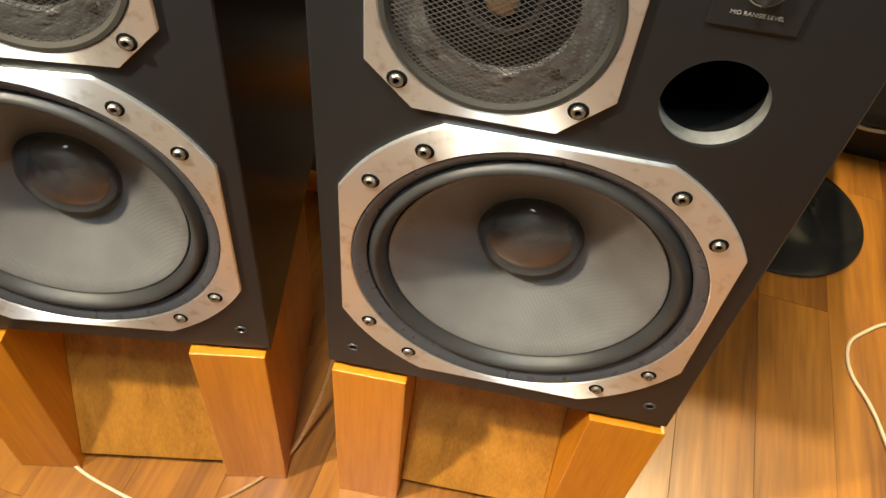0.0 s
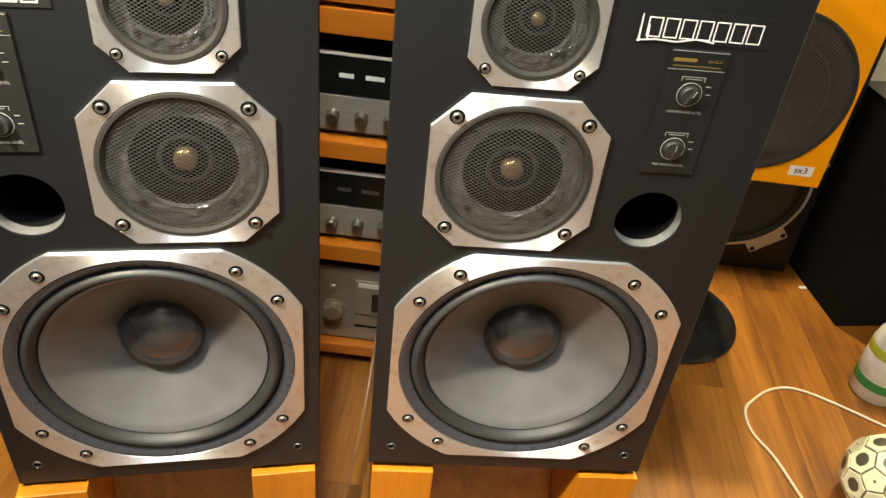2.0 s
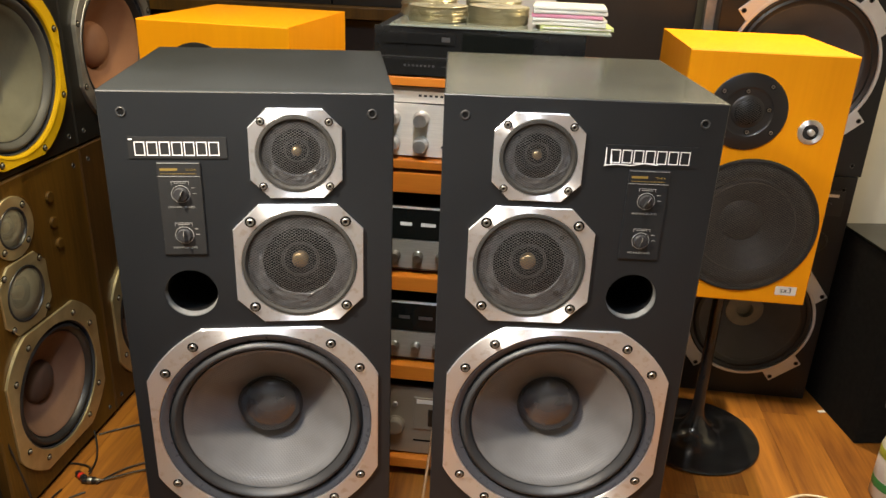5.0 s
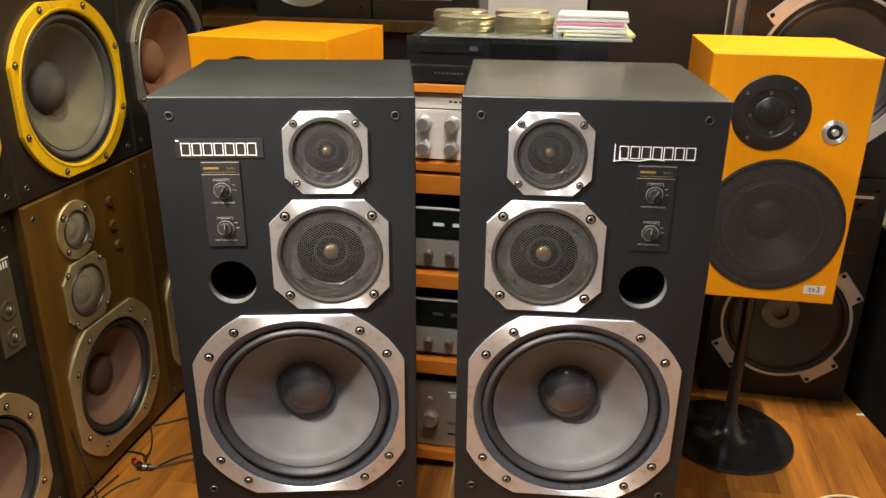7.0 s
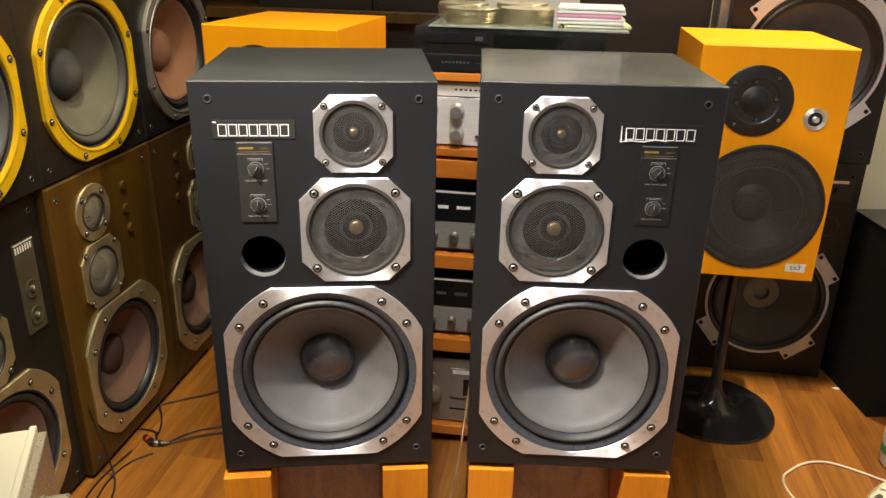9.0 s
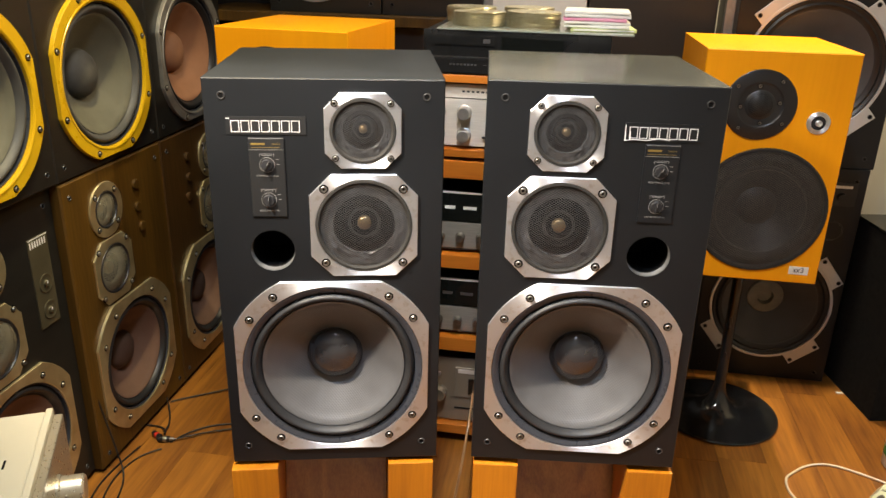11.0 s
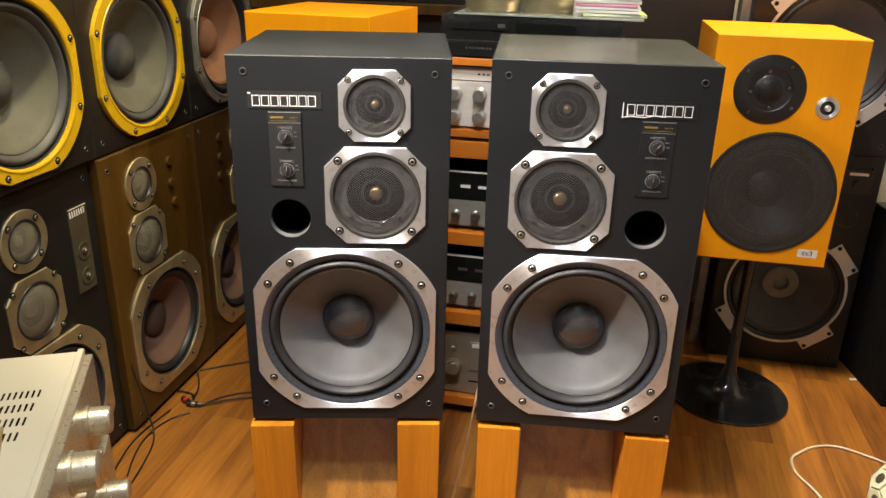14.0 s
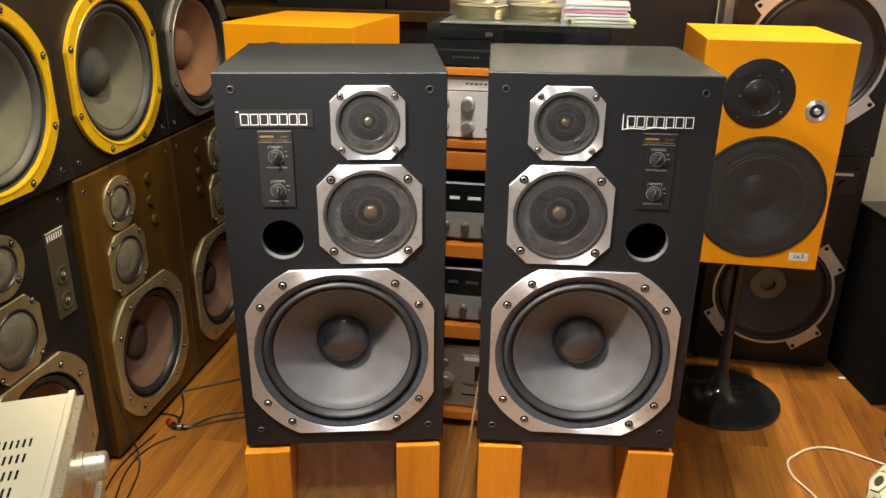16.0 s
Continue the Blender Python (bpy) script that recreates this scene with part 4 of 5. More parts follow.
def three_way(yc, x, body, label, cone, brand, s=1):
    t = thing("stacked_speaker", pose(x, yc, 0.012, 0, 0, 90), label, "loudspeaker", "stacked loudspeakers")
    H = SEAM - 0.012
    part("cabinet", cabinet(0.428, H, 0.40, [(0.0, 0.218, 0.150), (-0.056 * s, 0.480, 0.062), (-0.060 * s, 0.631, 0.045)] if not brand else [(0.0, 0.20, 0.150), (-0.021, 0.460, 0.064), (-0.023, 0.619, 0.047)], 0.004), body, t)
    pegs(t, 0.428, H)
    part("plinth", box(-0.20, 0.20, 0.01, 0.38, -0.012, 0.001), "plastic", t)
    if brand:
        woofer(t, 0.0, 0.20, 0.146, 0.150, 0.122, 0.05, 0.045, ("arc", 0.171, 0.194), "alu_gold", cone, "cap_dusk", bolt_r=0.166, first=14, thick=0.006)
        horn("midrange", t, -0.021, 0.460, 0.083, 0.128, 0.064, "alu_gold", "mesh_gold", 0.0034, 0.014, bolt_r=0.088, inner="dome_pale", wire=0.0013)
        horn("tweeter", t, -0.023, 0.619, 0.067, 0.2, 0.047, "alu_gold", "mesh_gold", 0.0032, 0.008, bolt_r=0.056, kind="circle", inner="dome_pale", hub=0.012, wire=0.0012)
        p = part("control_panel", box(0.115, 0.177, -0.003, 0.002, 0.436, 0.641, 0.001), "olive", t, "olive control strip with two dials")
        for kz in (0.533, 0.471):
            k = smooth(part("knob", lathe([(0.021, 0.002), (0.021, 0.0045), (0.0195, 0.0050), (0.017, 0.0040), (0.008, 0.0040), (0.007, 0.0075), (0, 0.0075)], 32, 0.149, kz), "olive", p))
            part("pointer", box(0.148, 0.150, -0.0085, -0.0070, kz, kz + 0.006), "white_ink", k)
        bars(p, [(0.119 + i * 0.0078, 0.1225 + i * 0.0078, 0.620, 0.634) for i in range(7)], "white_ink", 0.0036, "logo_mark")
        bars(p, [(0.116, 0.176, 0.6385, 0.6402)], "white_ink", 0.0036, "rule_line")
    else:
        woofer(t, 0.0, 0.218, 0.146, 0.150, 0.122, 0.05, 0.045, ("arc", 0.174, 0.197), "alu_gold", cone, "cap_dusk", bolt_r=0.168, first=14, thick=0.006)
        horn("midrange", t, -0.056 * s, 0.480, 0.080, 0.125, 0.062, "alu_gold", "mesh_gold", 0.0034, 0.014, bolt_r=0.084, inner="dome_pale", wire=0.0013)
        horn("tweeter", t, -0.060 * s, 0.631, 0.067, 0.2, 0.045, "alu_gold", "mesh_gold", 0.0032, 0.008, bolt_r=0.056, kind="circle", inner="dome_pale", hub=0.012, wire=0.0012)
        for kx, kz in ((0.075 * s, 0.655), (0.075 * s, 0.595), (0.085 * s, 0.54)):
            smooth(part("dial", lathe([(0.013, 0), (0.013, 0.004), (0.011, 0.006), (0, 0.006)], 28, kx, kz), body, t))
    return t


three_way(0.675, -0.845, "vinyl_side", "black three-way loudspeaker with champagne rings and an olive control strip", "cone_dusk", True)
three_way(1.103, WX, "walnut", "walnut three-way loudspeaker with champagne rings standing on the floor", "cone_dusk", False)
three_way(1.533, WX, "dark_walnut", "dark walnut three-way loudspeaker with champagne rings on the floor", "cone_dusk", False, -1)
t = thing("plain_cabinet", pose(-0.845, 0.245, 0, 0, 0, 90), "plain blue-grey cabinet at the end of the stack", "cabinet")
part("body", box(-0.214, 0.214, 0, 0.40, 0, SEAM, 0.003), "blue_film", t)


# ---- big black loudspeakers by the far wall ----
def eared(parent, cx, cz, R, turn):
    """A large bare driver with a pale stamped frame and four pairs of screw ears."""
    f = smooth(part("woofer", plate("circle", R, R, R - 0.008, 0.006, cx, cz), "white_metal", parent, "bare woofer in a pale eared frame"), 30)
    for q in range(4):
        bm = bmesh.new()
        add_box(bm, -0.051, 0.051, -0.005, 0.0, R - 0.007, R + 0.029, 0.002)
        bmesh.ops.rotate(bm, cent=(0, 0, 0), matrix=Matrix.Rotation(radians(45 - turn + 90 * q), 3, "Y"), verts=bm.verts)
        bmesh.ops.translate(bm, vec=(cx, 0, cz), verts=bm.verts)
        ear = part("ear", bm, "white_metal", f)
        for s in (-0.041, 0.041):
            a = radians(90 - (45 - turn + 90 * q))
            x, z = s * math.sin(a) + (R + 0.018) * math.cos(a), -s * math.cos(a) + (R + 0.018) * math.sin(a)
            bolt(ear, "cup", cx + x, cz + z, 0.005, "screw_hole")
    r = R - 0.008
    smooth(part("surround", lathe([(r, 0.0), (r - 0.004, 0.003), (r - 0.012, -0.002), (r - 0.018, 0.002), (r - 0.026, -0.005), (r - 0.03, -0.006)], 80, cx, cz), "rubber", f), 60)
    prof = [(r - 0.03, -0.006)]
    for k in range(1, 25):
        q = k / 24
        prof.append((r - 0.03 - (r - 0.08) * q, -0.006 - 0.062 * q + (0.0012 if k % 2 else -0.0006)))
    smooth(part("cone", lathe(prof, 80, cx, cz), "cone_mid", f), 60)
    smooth(part("dust_cap", lathe([(0.056, -0.066), (0.052, -0.060), (0.030, -0.056), (0.024, -0.056), (0.022, -0.075), (0, -0.076)], 48, cx, cz), "dome_pale", f, "grey ring cap with a dark centre"), 40)


t = thing("tall_speaker", pose(0.893, 1.730, 0, 0, 0, 0.5), "black vented loudspeaker with a bare woofer, on the floor", "loudspeaker", "far black loudspeakers")
part("cabinet", cabinet(0.405, 0.684, 0.30, [(0.004, 0.249, 0.168)]), "vinyl", t)
eared(t, 0.004, 0.249, 0.178, -7)
smooth(part("port", lathe([(0.030, 0.0), (0.029, 0.002), (0.026, 0.002), (0.025, -0.01), (0, -0.01)], 32, 0.135, 0.498), "plastic", t))
p = part("control_panel", box(0.10, 0.18, -0.003, 0.001, 0.575, 0.645, 0.001), "plastic", t)
bars(p, [(0.115, 0.165, 0.628, 0.636)], "white_ink", 0.0036, "model_mark")
smooth(part("knob", lathe([(0.012, 0.002), (0.011, 0.012), (0, 0.012)], 24, 0.14, 0.602), "plastic", p))
pegs(t, 0.405, 0.684)
t = thing("tall_speaker", pose(0.890, 1.738, 0.684, 0, 0, 0.5), "black loudspeaker with a bare woofer, stacked on another", "loudspeaker", "far black loudspeakers")
part("cabinet", cabinet(0.43, 0.60, 0.30, [(0.006, 0.278, 0.176)]), "vinyl", t)
eared(t, 0.006, 0.278, 0.188, -4)
pegs(t, 0.43, 0.60)

t = thing("grey_post", pose(0.662, 1.80, 0), "slim grey metal post behind the loudspeakers", "post")
part("tube", box(-0.013, 0.013, -0.013, 0.013, 0.0, ZC - 0.002, 0.003), "alu_grey", t)
t = thing("tall_cabinet", pose(0.44, 1.86, 0), "tall dark brown cabinet side behind the equipment rack", "cabinet")
part("body", box(-0.165, 0.20, 0.0, 0.22, 0.0, 1.75, 0.003), "brown_wall", t)
t = thing("black_cabinet", pose(1.168, 1.525, 0, 0, 0, 10.5), "black cloth-sided cabinet with a dark glass top", "cabinet")
part("body", box(0.0, 0.50, 0.0, 0.28, 0.0, 0.525, 0.004), "cloth", t)
part("glass_top", box(-0.002, 0.505, -0.003, 0.285, 0.525, 0.533, 0.001), "glass_black", t)

# shelf with small black loudspeakers in the far corner
t = thing("wall_shelf", pose(-0.32, 1.74, 0), "long brown wooden shelf on solid supports over a black panel", "shelf")
part("board", box(-0.60, 0.40, 0.0, 0.34, 1.020, 1.050, 0.002), "walnut", t)
part("support", box(-0.58, -0.54, 0.02, 0.32, 0.0, 1.020), "dark_walnut", t)
part("support", box(0.34, 0.38, 0.02, 0.32, 0.0, 1.020), "dark_walnut", t)
part("front_panel", box(-0.535, 0.335, 0.03, 0.045, 0.30, 1.016, 0.002), "plastic", t, "plain black panel under the board")
part("back_panel", box(-0.75, 0.40, 0.345, 0.365, 0.0, 1.95), "brown_wall", t)
t = thing("small_speaker", pose(-0.505, 1.79, 1.050), "small black loudspeaker with a round silver-rimmed driver on the shelf", "loudspeaker", "shelf loudspeakers")
part("cabinet", cabinet(0.345, 0.46, 0.27, [(-0.030, 0.160, 0.112)]), "vinyl_side", t)
woofer(t, -0.030, 0.160, 0.110, 0.113, 0.090, 0.034, 0.032, ("circle", 0.131, 0.131), "alu", "cone_dark", "cone_dark", bolts=4, bolt_r=0.122, bolt_kind="small_bolt", first=45)
pegs(t, 0.345, 0.46)
t = thing("small_speaker", pose(-0.178, 1.79, 1.050), "small black loudspeaker with a square silver driver plate on the shelf", "loudspeaker", "shelf loudspeakers")
part("cabinet", cabinet(0.300, 0.46, 0.27, [(0, 0.159, 0.085)]), "vinyl_side", t)
woofer(t, 0, 0.159, 0.083, 0.086, 0.068, 0.026, 0.028, ("octagon", 0.105, 0.180), "alu", "cone_dark", "cone_dark", bolts=4, bolt_r=0.107, bolt_kind="small_bolt", first=45)
pegs(t, 0.300, 0.46)
t = thing("white_box", pose(0.16, 1.80, 0), "plain white upright box with a grey side behind the rack", "box")
part("body", box(-0.161, 0.108, 0, 0.22, 0, 1.85, 0.003), "white_plastic", t)
part("side_panel", box(-0.196, -0.163, 0.02, 0.21, 0, 1.85, 0.002), "alu_grey", t, "grey side strip")

# ---- equipment rack ----
RX0, RX1, RY0, RY1 = -0.155, 0.375, 1.20, 1.60
t = thing("equipment_rack", pose(0, 0, 0), "reddish wooden rack with five shelves of hi-fi units", "rack")
for z0, z1, fy in ((0.958, 0.976, 0), (0.787, 0.805, 0.0), (0.735, 0.778, 0.0), (0.507, 0.541, 0), (0.279, 0.315, 0), (0.030, 0.056, 0)):
    part("shelf", box(RX0, RX1, RY0 - 0.012 + fy, RY1, z0, z1, 0.002), "shelf", t)
for x in (RX0, RX1 - 0.018):
    part("side_panel", box(x, x + 0.018, RY0 + 0.015, RY1 - 0.004, 0.002, 0.958), "dark_walnut", t)
part("back_panel", box(RX0 + 0.018, RX1 - 0.018, RY1 - 0.014, RY1 - 0.006, 0.056, 0.958), "brown_wall", t)


def knob(parent, x, z, r, length, material, y=0.0, name="knob"):
    bm = lathe([(r * 1.12, y), (r * 1.12, y + 0.003), (r, y + 0.004), (r * 0.96, y + length - 0.002), (r * 0.85, y + length), (0, y + length)], 36, x, z)
    return smooth(part(name, bm, material, parent))


cx = 0.11
# preamplifier
t = thing("preamplifier", pose(cx, RY0 + 0.012, 0.806), "silver preamplifier with four turned knobs on a wooden shelf", "amplifier")
part("case", box(-0.205, 0.205, 0.004, 0.30, 0.004, 0.146, 0.002), "plastic", t)
part("front_panel", box(-0.21, 0.21, -0.004, 0.004, 0.004, 0.112, 0.001), "silver", t)
part("top_strip", box(-0.21, 0.21, -0.003, 0.004, 0.115, 0.146, 0.001), "silver", t)
bars(t, [(-0.112 + 0.011 * i, -0.106 + 0.011 * i, 0.128, 0.132) for i in range(6)], "ink", 0.0036, "logo_mark")
for x in (-0.165, -0.105, 0.02, 0.08):
    for z in (0.030, 0.083):
        knob(t, x, z, 0.0152, 0.026, "knob_steel", 0.004)
part("switch", box(-0.062, -0.052, -0.012, -0.004, 0.025, 0.029), "plastic", t)
# two tuners or power amplifiers with black glass over a silver strip
for z, h in ((0.542, 0.155), (0.316, 0.155)):
    t = thing("stereo_tuner", pose(cx, RY0 + 0.012, z), "hi-fi unit with a black glass upper front and silver control strip", "tuner", "stacked hi-fi units")
    part("case", box(-0.208, 0.208, 0.004, 0.29, 0.004, h, 0.002), "plastic", t)
    part("glass_front", box(-0.21, 0.21, -0.003, 0.004, h * 0.52, h - 0.004, 0.001), "glass_black", t)
    # strip in the silver that carries painted shade
    part("control_strip", box(-0.21, 0.21, -0.004, 0.004, 0.012, h * 0.50, 0.001), "shaded_silver", t)
    part("trim_line", box(-0.21, 0.21, -0.005, 0.003, h - 0.004, h - 0.001), "silver", t)
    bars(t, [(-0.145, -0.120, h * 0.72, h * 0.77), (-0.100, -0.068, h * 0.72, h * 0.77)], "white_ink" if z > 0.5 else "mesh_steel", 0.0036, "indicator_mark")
    for x in (-0.155, -0.105, -0.055, 0.03, 0.09, 0.15):
        knob(t, x, h * 0.27, 0.0105, 0.018, "steel", 0.004)
# cassette deck at the bottom
t = thing("cassette_deck", pose(cx, RY0 + 0.012, 0.057), "champagne cassette deck with a dark window and round knob", "cassette deck")
part("case", box(-0.208, 0.208, 0.004, 0.28, 0.004, 0.19, 0.002), "plastic", t)
part("front_panel", box(-0.21, 0.21, -0.004, 0.004, 0.004, 0.19, 0.0015), "shaded_champagne", t)
d = part("cassette_door", box(-0.105, 0.05, -0.009, -0.003, 0.078, 0.165, 0.002), "shaded_champagne", t)
part("window", box(-0.07, 0.02, -0.0105, -0.008, 0.088, 0.135, 0.001), "glass_black", d)
part("window_frame", box(-0.098, 0.043, -0.0098, -0.007, 0.150, 0.161), "silver", d)
part("slot", box(-0.105, 0.10, -0.0052, -0.003, 0.040, 0.044), "dark", t)
knob(t, -0.148, 0.085, 0.02, 0.022, "shaded_champagne", 0.004)
knob(t, -0.150, 0.140, 0.006, 0.006, "shaded_silver", 0.004, "button")
# two black players on top
t = thing("disc_player", pose(cx + 0.015, RY0 - 0.01, 0.976), "slim black disc player on the rack's top shelf", "disc player", "black players")
part("case", box(-0.205, 0.205, 0.004, 0.30, 0.004, 0.036, 0.002), "plastic", t)
part("front_panel", box(-0.21, 0.21, -0.003, 0.004, 0.004, 0.036, 0.001), "gloss_black", t)
bars(t, [(-0.155 + 0.008 * i, -0.1505 + 0.008 * i, 0.021, 0.025) for i in range(8)] + [(-0.08, -0.01, 0.0225, 0.0232)], "mesh_steel", 0.0036, "logo_mark")
t = thing("disc_player", pose(cx + 0.005, RY0 - 0.005, 1.012), "black disc player with a smoked display window", "disc player", "black players")
part("case", box(-0.20, 0.20, 0.004, 0.30, 0.003, 0.060, 0.002), "plastic", t)
part("front_panel", box(-0.205, 0.205, -0.003, 0.004, 0.002, 0.060, 0.001), "gloss_black", t)
part("disc_tray", box(-0.18, -0.045, -0.006, -0.002, 0.028, 0.050, 0.001), "gloss_black", t)
part("display", box(-0.032, 0.105, -0.0055, -0.002, 0.018, 0.054, 0.001), "glass_black", t)
# thin pale strip that paints the highlight along the lower edge
part("trim_line", box(-0.205, 0.205, -0.0042, -0.002, 0.0022, 0.0036), "mesh_steel", t)
part("button_block", box(0.115, 0.155, -0.0055, -0.002, 0.012, 0.054, 0.001), "gloss_black", t)
bars(t, [(-0.072, -0.056, 0.034, 0.043)], "mesh_steel", 0.0065, "disc_mark")
for i in range(9):
    part("button", box(-0.03 + i * 0.015, -0.018 + i * 0.015, -0.0062, -0.002, 0.006, 0.011, 0.0008), "mesh_steel", t)
t = thing("acrylic_sheet", pose(cx + 0.03, RY0, 1.0724), "clear acrylic sheet lying on the disc player", "sheet")
part("sheet", box(-0.20, 0.225, -0.012, 0.28, 0.0, 0.004, 0.001), "clear", t)


def disc_stack(x, y, n, seed):
    rnd = random.Random(seed)
    t = thing("disc_stack", pose(x, y, 1.0765), "stack of loose shiny compact discs", "discs", "disc stacks")
    for i in range(n):
        ox, oy = rnd.uniform(-0.002, 0.002), rnd.uniform(-0.002, 0.002)
        z = i * 0.00165
        ob = part("disc", upright([(0.0075, z), (0.0595, z), (0.06, z + 0.0006), (0.0595, z + 0.0012), (0.0075, z + 0.0012)], 40, ox, oy), "disc", t)


disc_stack(0.022, RY0 + 0.085, 19, 3)
disc_stack(0.146, RY0 + 0.085, 21, 4)
disc_stack(-0.010, RY0 + 0.190, 21, 6)
disc_stack(0.128, RY0 + 0.205, 22, 7)
z = 1.0765
for k, (m1, h, dx, r, w) in enumerate((("pale_green", 0.0075, 0.012, 4, 0.142), ("white_plastic", 0.0075, 0.002, -2, 0.142), ("white_plastic", 0.0065, 0.0, 1, 0.142), ("pink", 0.0075, -0.004, -1, 0.136), ("white_plastic", 0.0075, 0.0, 1, 0.142), ("white_plastic", 0.0065, 0.001, -1, 0.140))):
    t = thing("disc_case", pose(0.285 + dx, RY0 + 0.085, z, 0, 0, r), "pink printed disc case in a pile" if m1 == "pink" else "pale green disc case in a pile" if m1 == "pale_green" else "white disc case in a pile", "disc case", "pile of disc cases")
    part("case", box(-w / 2, w / 2, -0.06, 0.06, 0.0, h - 0.0006, 0.0012), m1, t)
    part("spine_label", box(-w / 2 + 0.006, w / 2 - 0.006, -0.0612, -0.0595, h * 0.25, h * 0.7), "pink" if m1 == "pink" else "paper", t)
    z += h

# ---- cream amplifiers in the foreground ----
def cream_amp(m, w, d, h, knobs, label):
    """Front faces -y of its own frame; origin at the far top corner of the front."""
    t = thing("cream_amplifier", m, label, "amplifier", "cream amplifiers")
    part("case", box(-w, -0.003, 0.010, d, -h, 0, 0.003), "cream", t)
    f = part("front_panel", box(-w - 0.004, 0.0, 0.002, 0.010, -h, 0.002, 0.002), "cream", t)
    part("face_plate", box(-w - 0.002, -0.003, -0.008, 0.002, -h + 0.003, -0.006, 0.002), "champagne", t)
    for x, z, r, l in knobs:
        knob(t, x, z, r, l, "champagne", 0.008)
    return t


AMP = pose(-0.345, 0.172, 0.708, 0, 0, 117)
t = cream_amp(AMP, 0.43, 0.36, 0.118, [(-0.092, -0.055, 0.018, 0.028), (-0.125, -0.085, 0.008, 0.018), (-0.150, -0.085, 0.008, 0.018), (-0.20, -0.052, 0.023, 0.03), (-0.28, -0.052, 0.019, 0.03), (-0.36, -0.052, 0.019, 0.03)], "cream amplifier with a slotted top and metal knobs")
# Flush black bars in place of open slots; their inner shade is painted.
slot = None
for row in range(4):
    for k in range(20):
        x0, y0 = -0.096 - 0.0295 * row, 0.037 + 0.0066 * k + 0.002 * row
        if slot is None:
            bm = box(-0.0155, 0.0, -0.0012, 0.0012, -0.0004, 0.0004)
            slot = part("vent_slot", bm, "dark", t)
        else:
            slot = part_of("vent_slot", slot.data, "dark", t)
        slot.location = (x0, y0, 0.0002)
cream_amp(AMP @ pose(0.0, -0.004, -0.1285), 0.43, 0.35, 0.11, [(-0.08, -0.05, 0.017, 0.03), (-0.2, -0.05, 0.021, 0.03), (-0.32, -0.05, 0.017, 0.03)], "second cream amplifier standing under the first")
t = thing("low_table", AMP @ pose(0, 0, -0.708), "dark wooden low table under the amplifiers", "table")
part("tabletop", box(-0.46, 0.03, -0.02, 0.40, 0.4195, 0.4592, 0.003), "dark_walnut", t)
for x in (-0.44, -0.03):
    for y in (0.0, 0.34):
        part("leg", box(x, x + 0.04, y, y + 0.04, 0.0, 0.4195), "dark_walnut", t)
t = thing("booklet", AMP @ pose(-0.176, 0.060, 0.0008, 0, 0, 9), "grey-blue booklet with a gilt edge lying on the amplifier", "booklet")
part("cover", box(-0.15, 0.0, 0.001, 0.09, 0.0, 0.005, 0.0008), "blue_film", t)
part("gilt_edge", box(-0.15, 0.0, -0.0012, 0.001, 0.0003, 0.0047), "gold_ink", t)
t = thing("white_phone", AMP @ pose(-0.145, 0.130, 0.0062, 0, 0, -30), "white plastic phone with a dark window", "phone")
part("shell", box(-0.12, 0.0, 0.0, 0.065, 0.0, 0.014, 0.005), "white_plastic", t)
part("window", box(-0.09, -0.02, 0.015, 0.05, 0.0135, 0.0148), "glass_black", t)

# ---- small things on the floor ----
t = thing("bottle", pose(1.183, 1.310, 0), "white plastic spray bottle with a green and yellow label", "bottle")
smooth(part("body", upright([(0, 0.0), (0.050, 0.0), (0.055, 0.006), (0.055, 0.14), (0.050, 0.165), (0.034, 0.195), (0.019, 0.212), (0.017, 0.23), (0, 0.23)], 40), "white_plastic", t), 50)
for z0, z1, m1 in ((0.035, 0.058, "green"), (0.062, 0.115, "paper"), (0.118, 0.142, "lime")):
    smooth(part("label", upright([(0.0553, z0), (0.0556, z0 + 0.001), (0.0556, z1 - 0.001), (0.0553, z1)], 40), m1, t))
smooth(part("cap", upright([(0.021, 0.222), (0.021, 0.25), (0.016, 0.258), (0, 0.258)], 28), "white_plastic", t))
bm = box(-0.075, 0.02, -0.014, 0.014, 0.246, 0.282, 0.008)
part("trigger_head", bm, "white_plastic", t)

tube("power_cable", [(1.36, 1.08, 0.0035), (1.25, 1.15, 0.0035), (1.151, 1.205, 0.0035), (1.08, 1.245, 0.0035), (1.02, 1.275, 0.0035), (0.973, 1.284, 0.0035), (0.92, 1.262, 0.0035), (0.885, 1.225, 0.0035), (0.862, 1.205, 0.0035), (0.855, 1.165, 0.0035), (0.861, 1.125, 0.0035), (0.882, 1.095, 0.0035), (0.897, 1.06, 0.0035), (0.909, 1.015, 0.0035), (0.935, 0.92, 0.0035), (0.97, 0.82, 0.0035)], 0.0032, "cable")
tagged(bpy.data.objects["power_cable"], "ivory power cable lying in a loop on the floor", "cable")


def cable(name, points, radius, material, label):
    return tagged(tube(name, points, radius, material), label, "cable")


cable("speaker_wire", [(-0.06, 0.58, 0.003), (-0.02, 0.62, 0.003), (0.012, 0.66, 0.003), (0.032, 0.70, 0.004), (0.046, 0.745, 0.04), (0.062, 0.78, 0.11), (0.078, 0.80, 0.22), (0.085, 0.86, 0.31), (0.08, 1.0, 0.33), (0.075, 1.19, 0.335)], 0.0028, "wire", "amber speaker wire hanging between the loudspeakers")
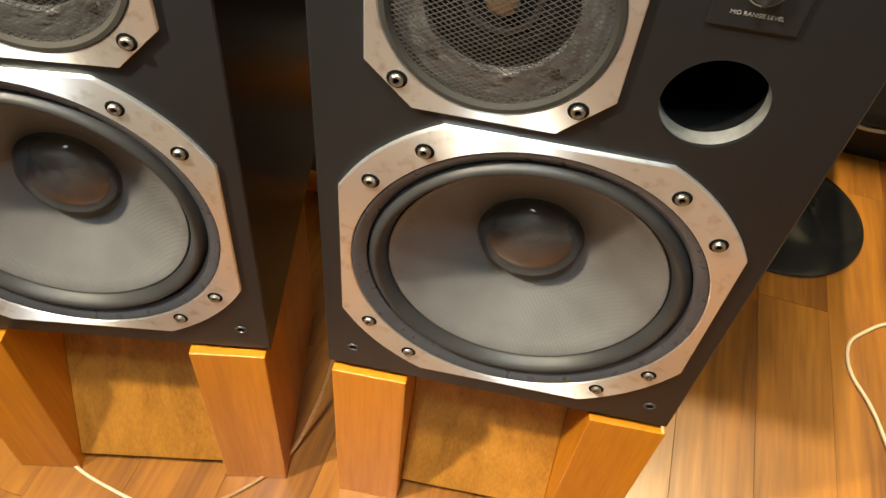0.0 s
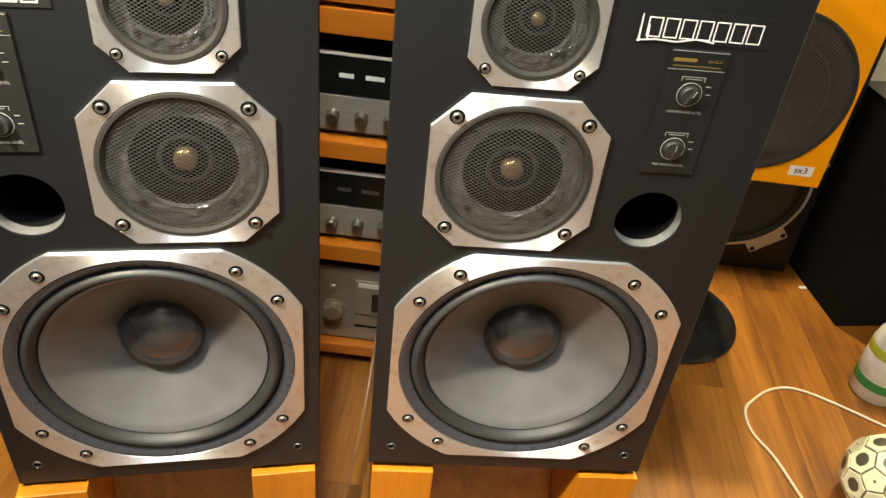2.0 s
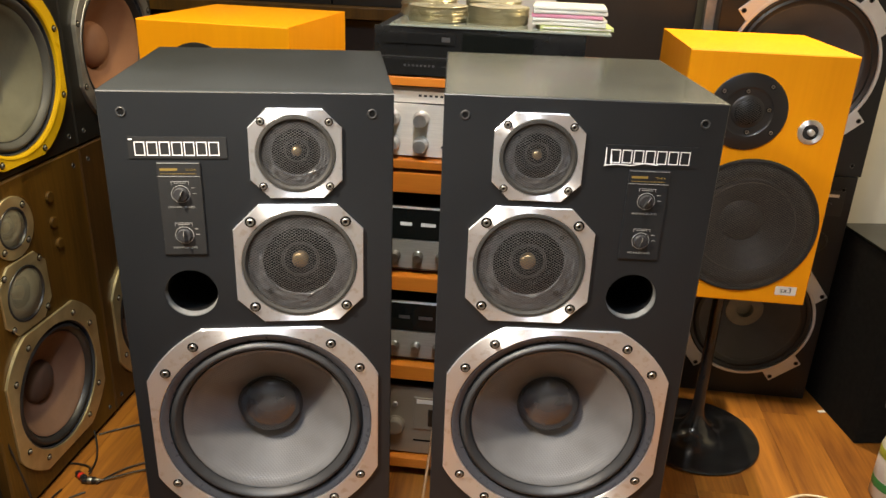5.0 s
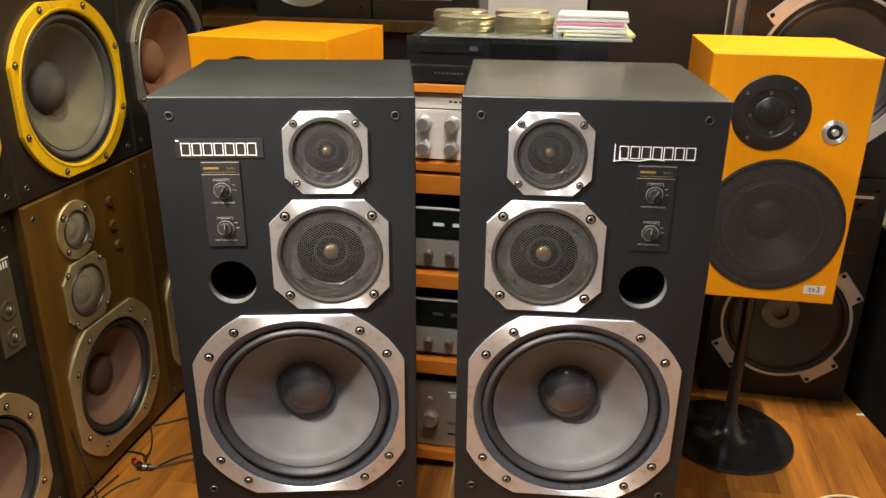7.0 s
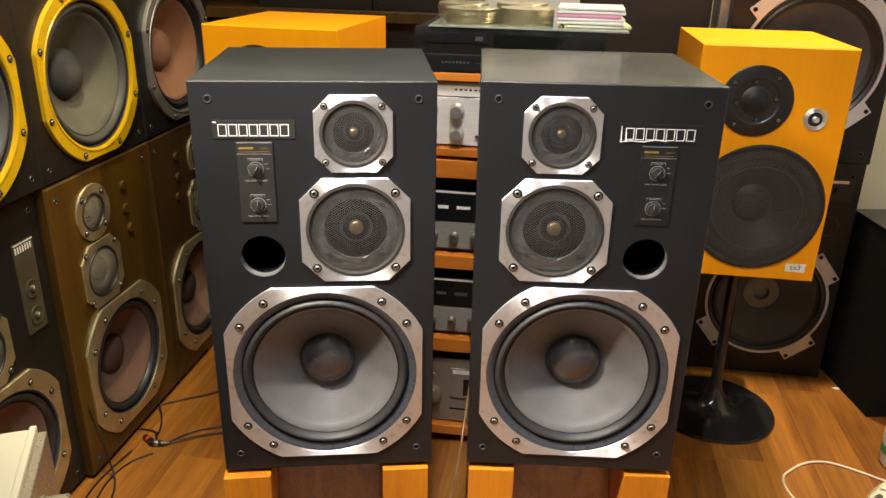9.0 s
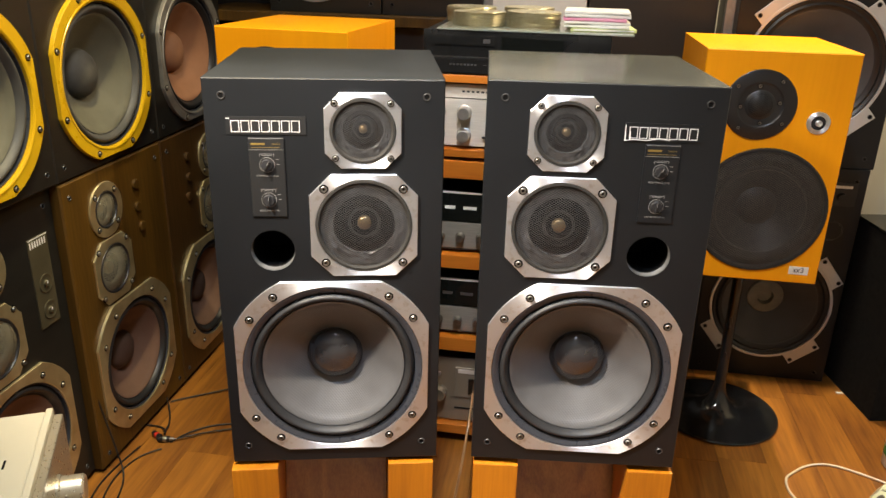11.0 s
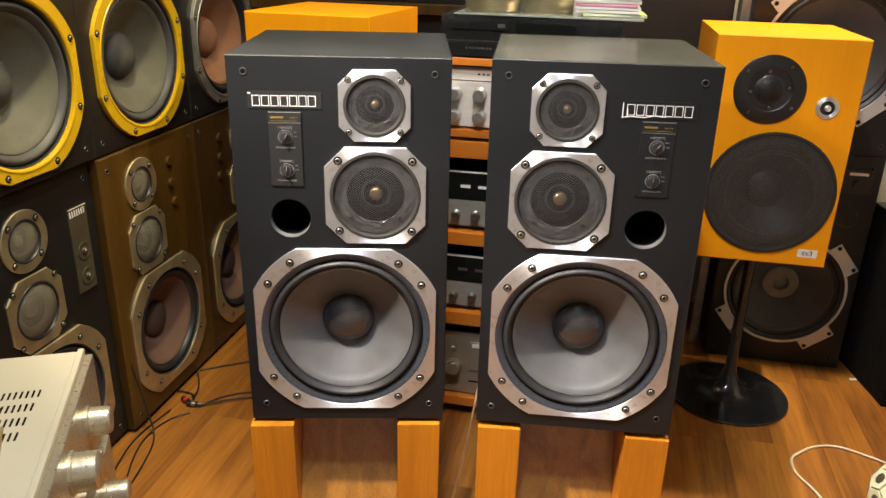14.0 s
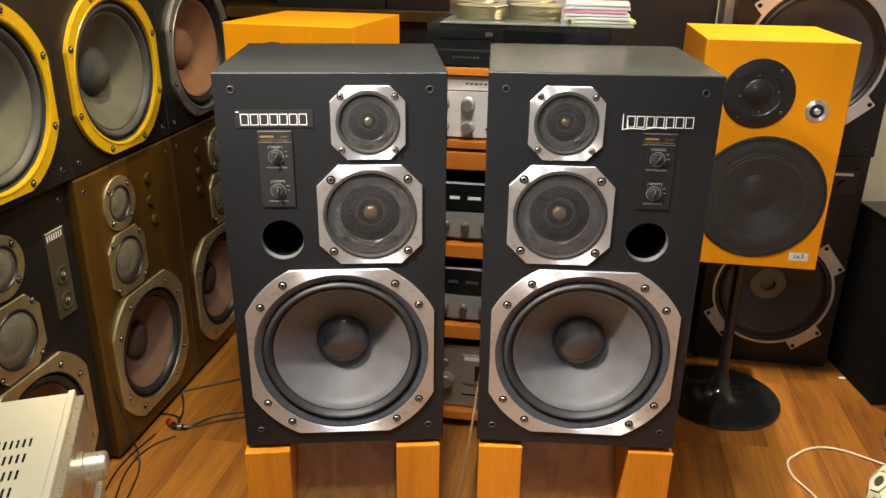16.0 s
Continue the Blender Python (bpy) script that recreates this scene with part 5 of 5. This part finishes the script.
cable("speaker_wire", [(-0.30, 0.66, 0.003), (-0.285, 0.60, 0.003), (-0.235, 0.578, 0.003), (-0.15, 0.57, 0.003), (-0.08, 0.555, 0.003), (-0.02, 0.53, 0.003)], 0.0026, "cable", "ivory speaker wire lying before the stand")
for pts in ([(-0.835, 1.24, 0.004), (-0.80, 1.27, 0.004), (-0.70, 1.33, 0.006), (-0.62, 1.40, 0.004), (-0.5, 1.5, 0.004)],
            [(-0.832, 1.22, 0.03), (-0.80, 1.18, 0.006), (-0.775, 1.13, 0.004), (-0.775, 1.09, 0.012)],
            [(-0.845, 1.12, 0.004), (-0.81, 1.125, 0.004), (-0.775, 1.12, 0.004), (-0.768, 1.08, 0.012)],
            [(-0.74, 1.06, 0.004), (-0.72, 1.11, 0.004), (-0.66, 1.17, 0.004), (-0.58, 1.18, 0.004), (-0.5, 1.2, 0.004)],
            [(-0.73, 1.07, 0.008), (-0.69, 1.10, 0.008), (-0.63, 1.15, 0.004), (-0.56, 1.16, 0.004)],
            [(-0.81, 1.03, 0.003), (-0.82, 0.97, 0.003), (-0.83, 0.90, 0.003), (-0.82, 0.82, 0.003), (-0.79, 0.72, 0.003), (-0.76, 0.6, 0.003)],
            [(-0.75, 1.03, 0.003), (-0.79, 1.0, 0.003), (-0.81, 0.93, 0.003), (-0.80, 0.84, 0.003), (-0.76, 0.75, 0.003)],
            [(-0.842, 0.93, 0.22), (-0.825, 0.935, 0.12), (-0.80, 0.93, 0.02), (-0.775, 0.90, 0.003), (-0.75, 0.82, 0.003), (-0.73, 0.70, 0.003)]):
    cable("audio_cable", [(x + 0.014, y - 0.022, z) for x, y, z in pts], 0.0022, "cable_black", "thin black audio cable lying on the floor")
cable("audio_cable", [(-0.56, 1.19, 0.005), (-0.63, 1.20, 0.006), (-0.655, 1.25, 0.008), (-0.63, 1.31, 0.012), (-0.60, 1.33, 0.015)], 0.005, "cable_black", "thick black audio cable bent on the floor")
for x, y, r, ring in ((-0.771, 1.053, 60, "red"), (-0.743, 1.043, 100, "steel")):
    t = thing("phono_plug", pose(x, y, 0.0085, 0, 0, r), "black phono plug with a " + ("red" if ring == "red" else "steel") + " ring on the floor", "plug", "phono plugs")
    smooth(part("sleeve", lathe([(0, -0.02), (0.006, -0.02), (0.0078, -0.014), (0.0078, 0.012), (0, 0.012)], 20), "plastic", t))
    smooth(part("ring", lathe([(0.008, -0.006), (0.0083, -0.005), (0.0083, 0.003), (0.008, 0.004)], 20), ring, t))
    smooth(part("tip", lathe([(0.0045, 0.012), (0.0045, 0.022), (0.0018, 0.022), (0.0018, 0.03), (0, 0.03)], 16), "steel", t))
t = thing("paper_scrap", pose(1.129, 1.67, 0, 0, 0, 10), "tiny white scrap of paper on the floor", "scrap")
part("scrap", box(-0.010, 0.010, -0.005, 0.005, 0.0005, 0.003, 0.0006), "paper", t)

# leaded glass globe lamp
t = thing("glass_globe_lamp", pose(1.055, 0.985, 0.0), "leaded glass globe lamp with pale green panes on the floor", "lamp")
R = 0.082
ico2 = bmesh.new()
bmesh.ops.create_icosphere(ico2, subdivisions=2, radius=R)
part("lead_body", upright([(0, 0.004), (0.04, 0.004)] + [(math.sin(a) * (R - 0.0012), R + 0.002 - math.cos(a) * (R - 0.0012)) for a in (radians(8 + 6 * k) for k in range(4, 29))] + [(0, 2 * R)], 48), "lead", t)
rnd = random.Random(5)
for v in ico2.verts:
    if v.co.z < -0.075:
        continue
    cs = [f.calc_center_median().normalized() for f in v.link_faces]
    n = v.co.normalized()
    u = n.orthogonal().normalized()
    w = n.cross(u)
    cs.sort(key=lambda c: math.atan2(c.dot(w), c.dot(u)))
    bm = bmesh.new()
    low = [bm.verts.new((n * 0.05 + c * 0.95).normalized() * (R - 0.001)) for c in cs]
    top = [bm.verts.new((n * 0.12 + c * 0.88).normalized() * (R + 0.0016)) for c in cs]
    bm.faces.new(top)
    for k in range(len(cs)):
        bm.faces.new((low[k], low[(k + 1) % len(cs)], top[(k + 1) % len(cs)], top[k]))
    p = part("pane", bm, rnd.choice(("pale_glass",) * 7 + ("amber_glass", "cream_glass", "cream_glass")), t)
    p.location = (0, 0, R + 0.002)
ico2.free()

# ---- floor planks ----
PW, PL = 0.125, 1.10
plank_meshes = {}
rnd = random.Random(11)
x = X0
while x < X1:
    y = Y0 - rnd.uniform(0, PL)
    while y < Y1:
        a, b = max(y, Y0), min(y + PL, Y1)
        key = round(b - a, 3)
        if b - a > 0.02:
            if key not in plank_meshes:
                me = bpy.data.meshes.new("plank")
                bm = box(-PW / 2 + 0.0002, PW / 2 - 0.0002, -key / 2 + 0.0002, key / 2 - 0.0002, -0.0035, 0.0, 0.0004)
                bm.to_mesh(me)
                bm.free()
                me.materials.append(M["floor"])
                plank_meshes[key] = me
            ob = new("plank", plank_meshes[key])
            ob.location = (x + PW / 2, (a + b) / 2, 0)
            ob.parent = floor
        y += PL
    x += PW
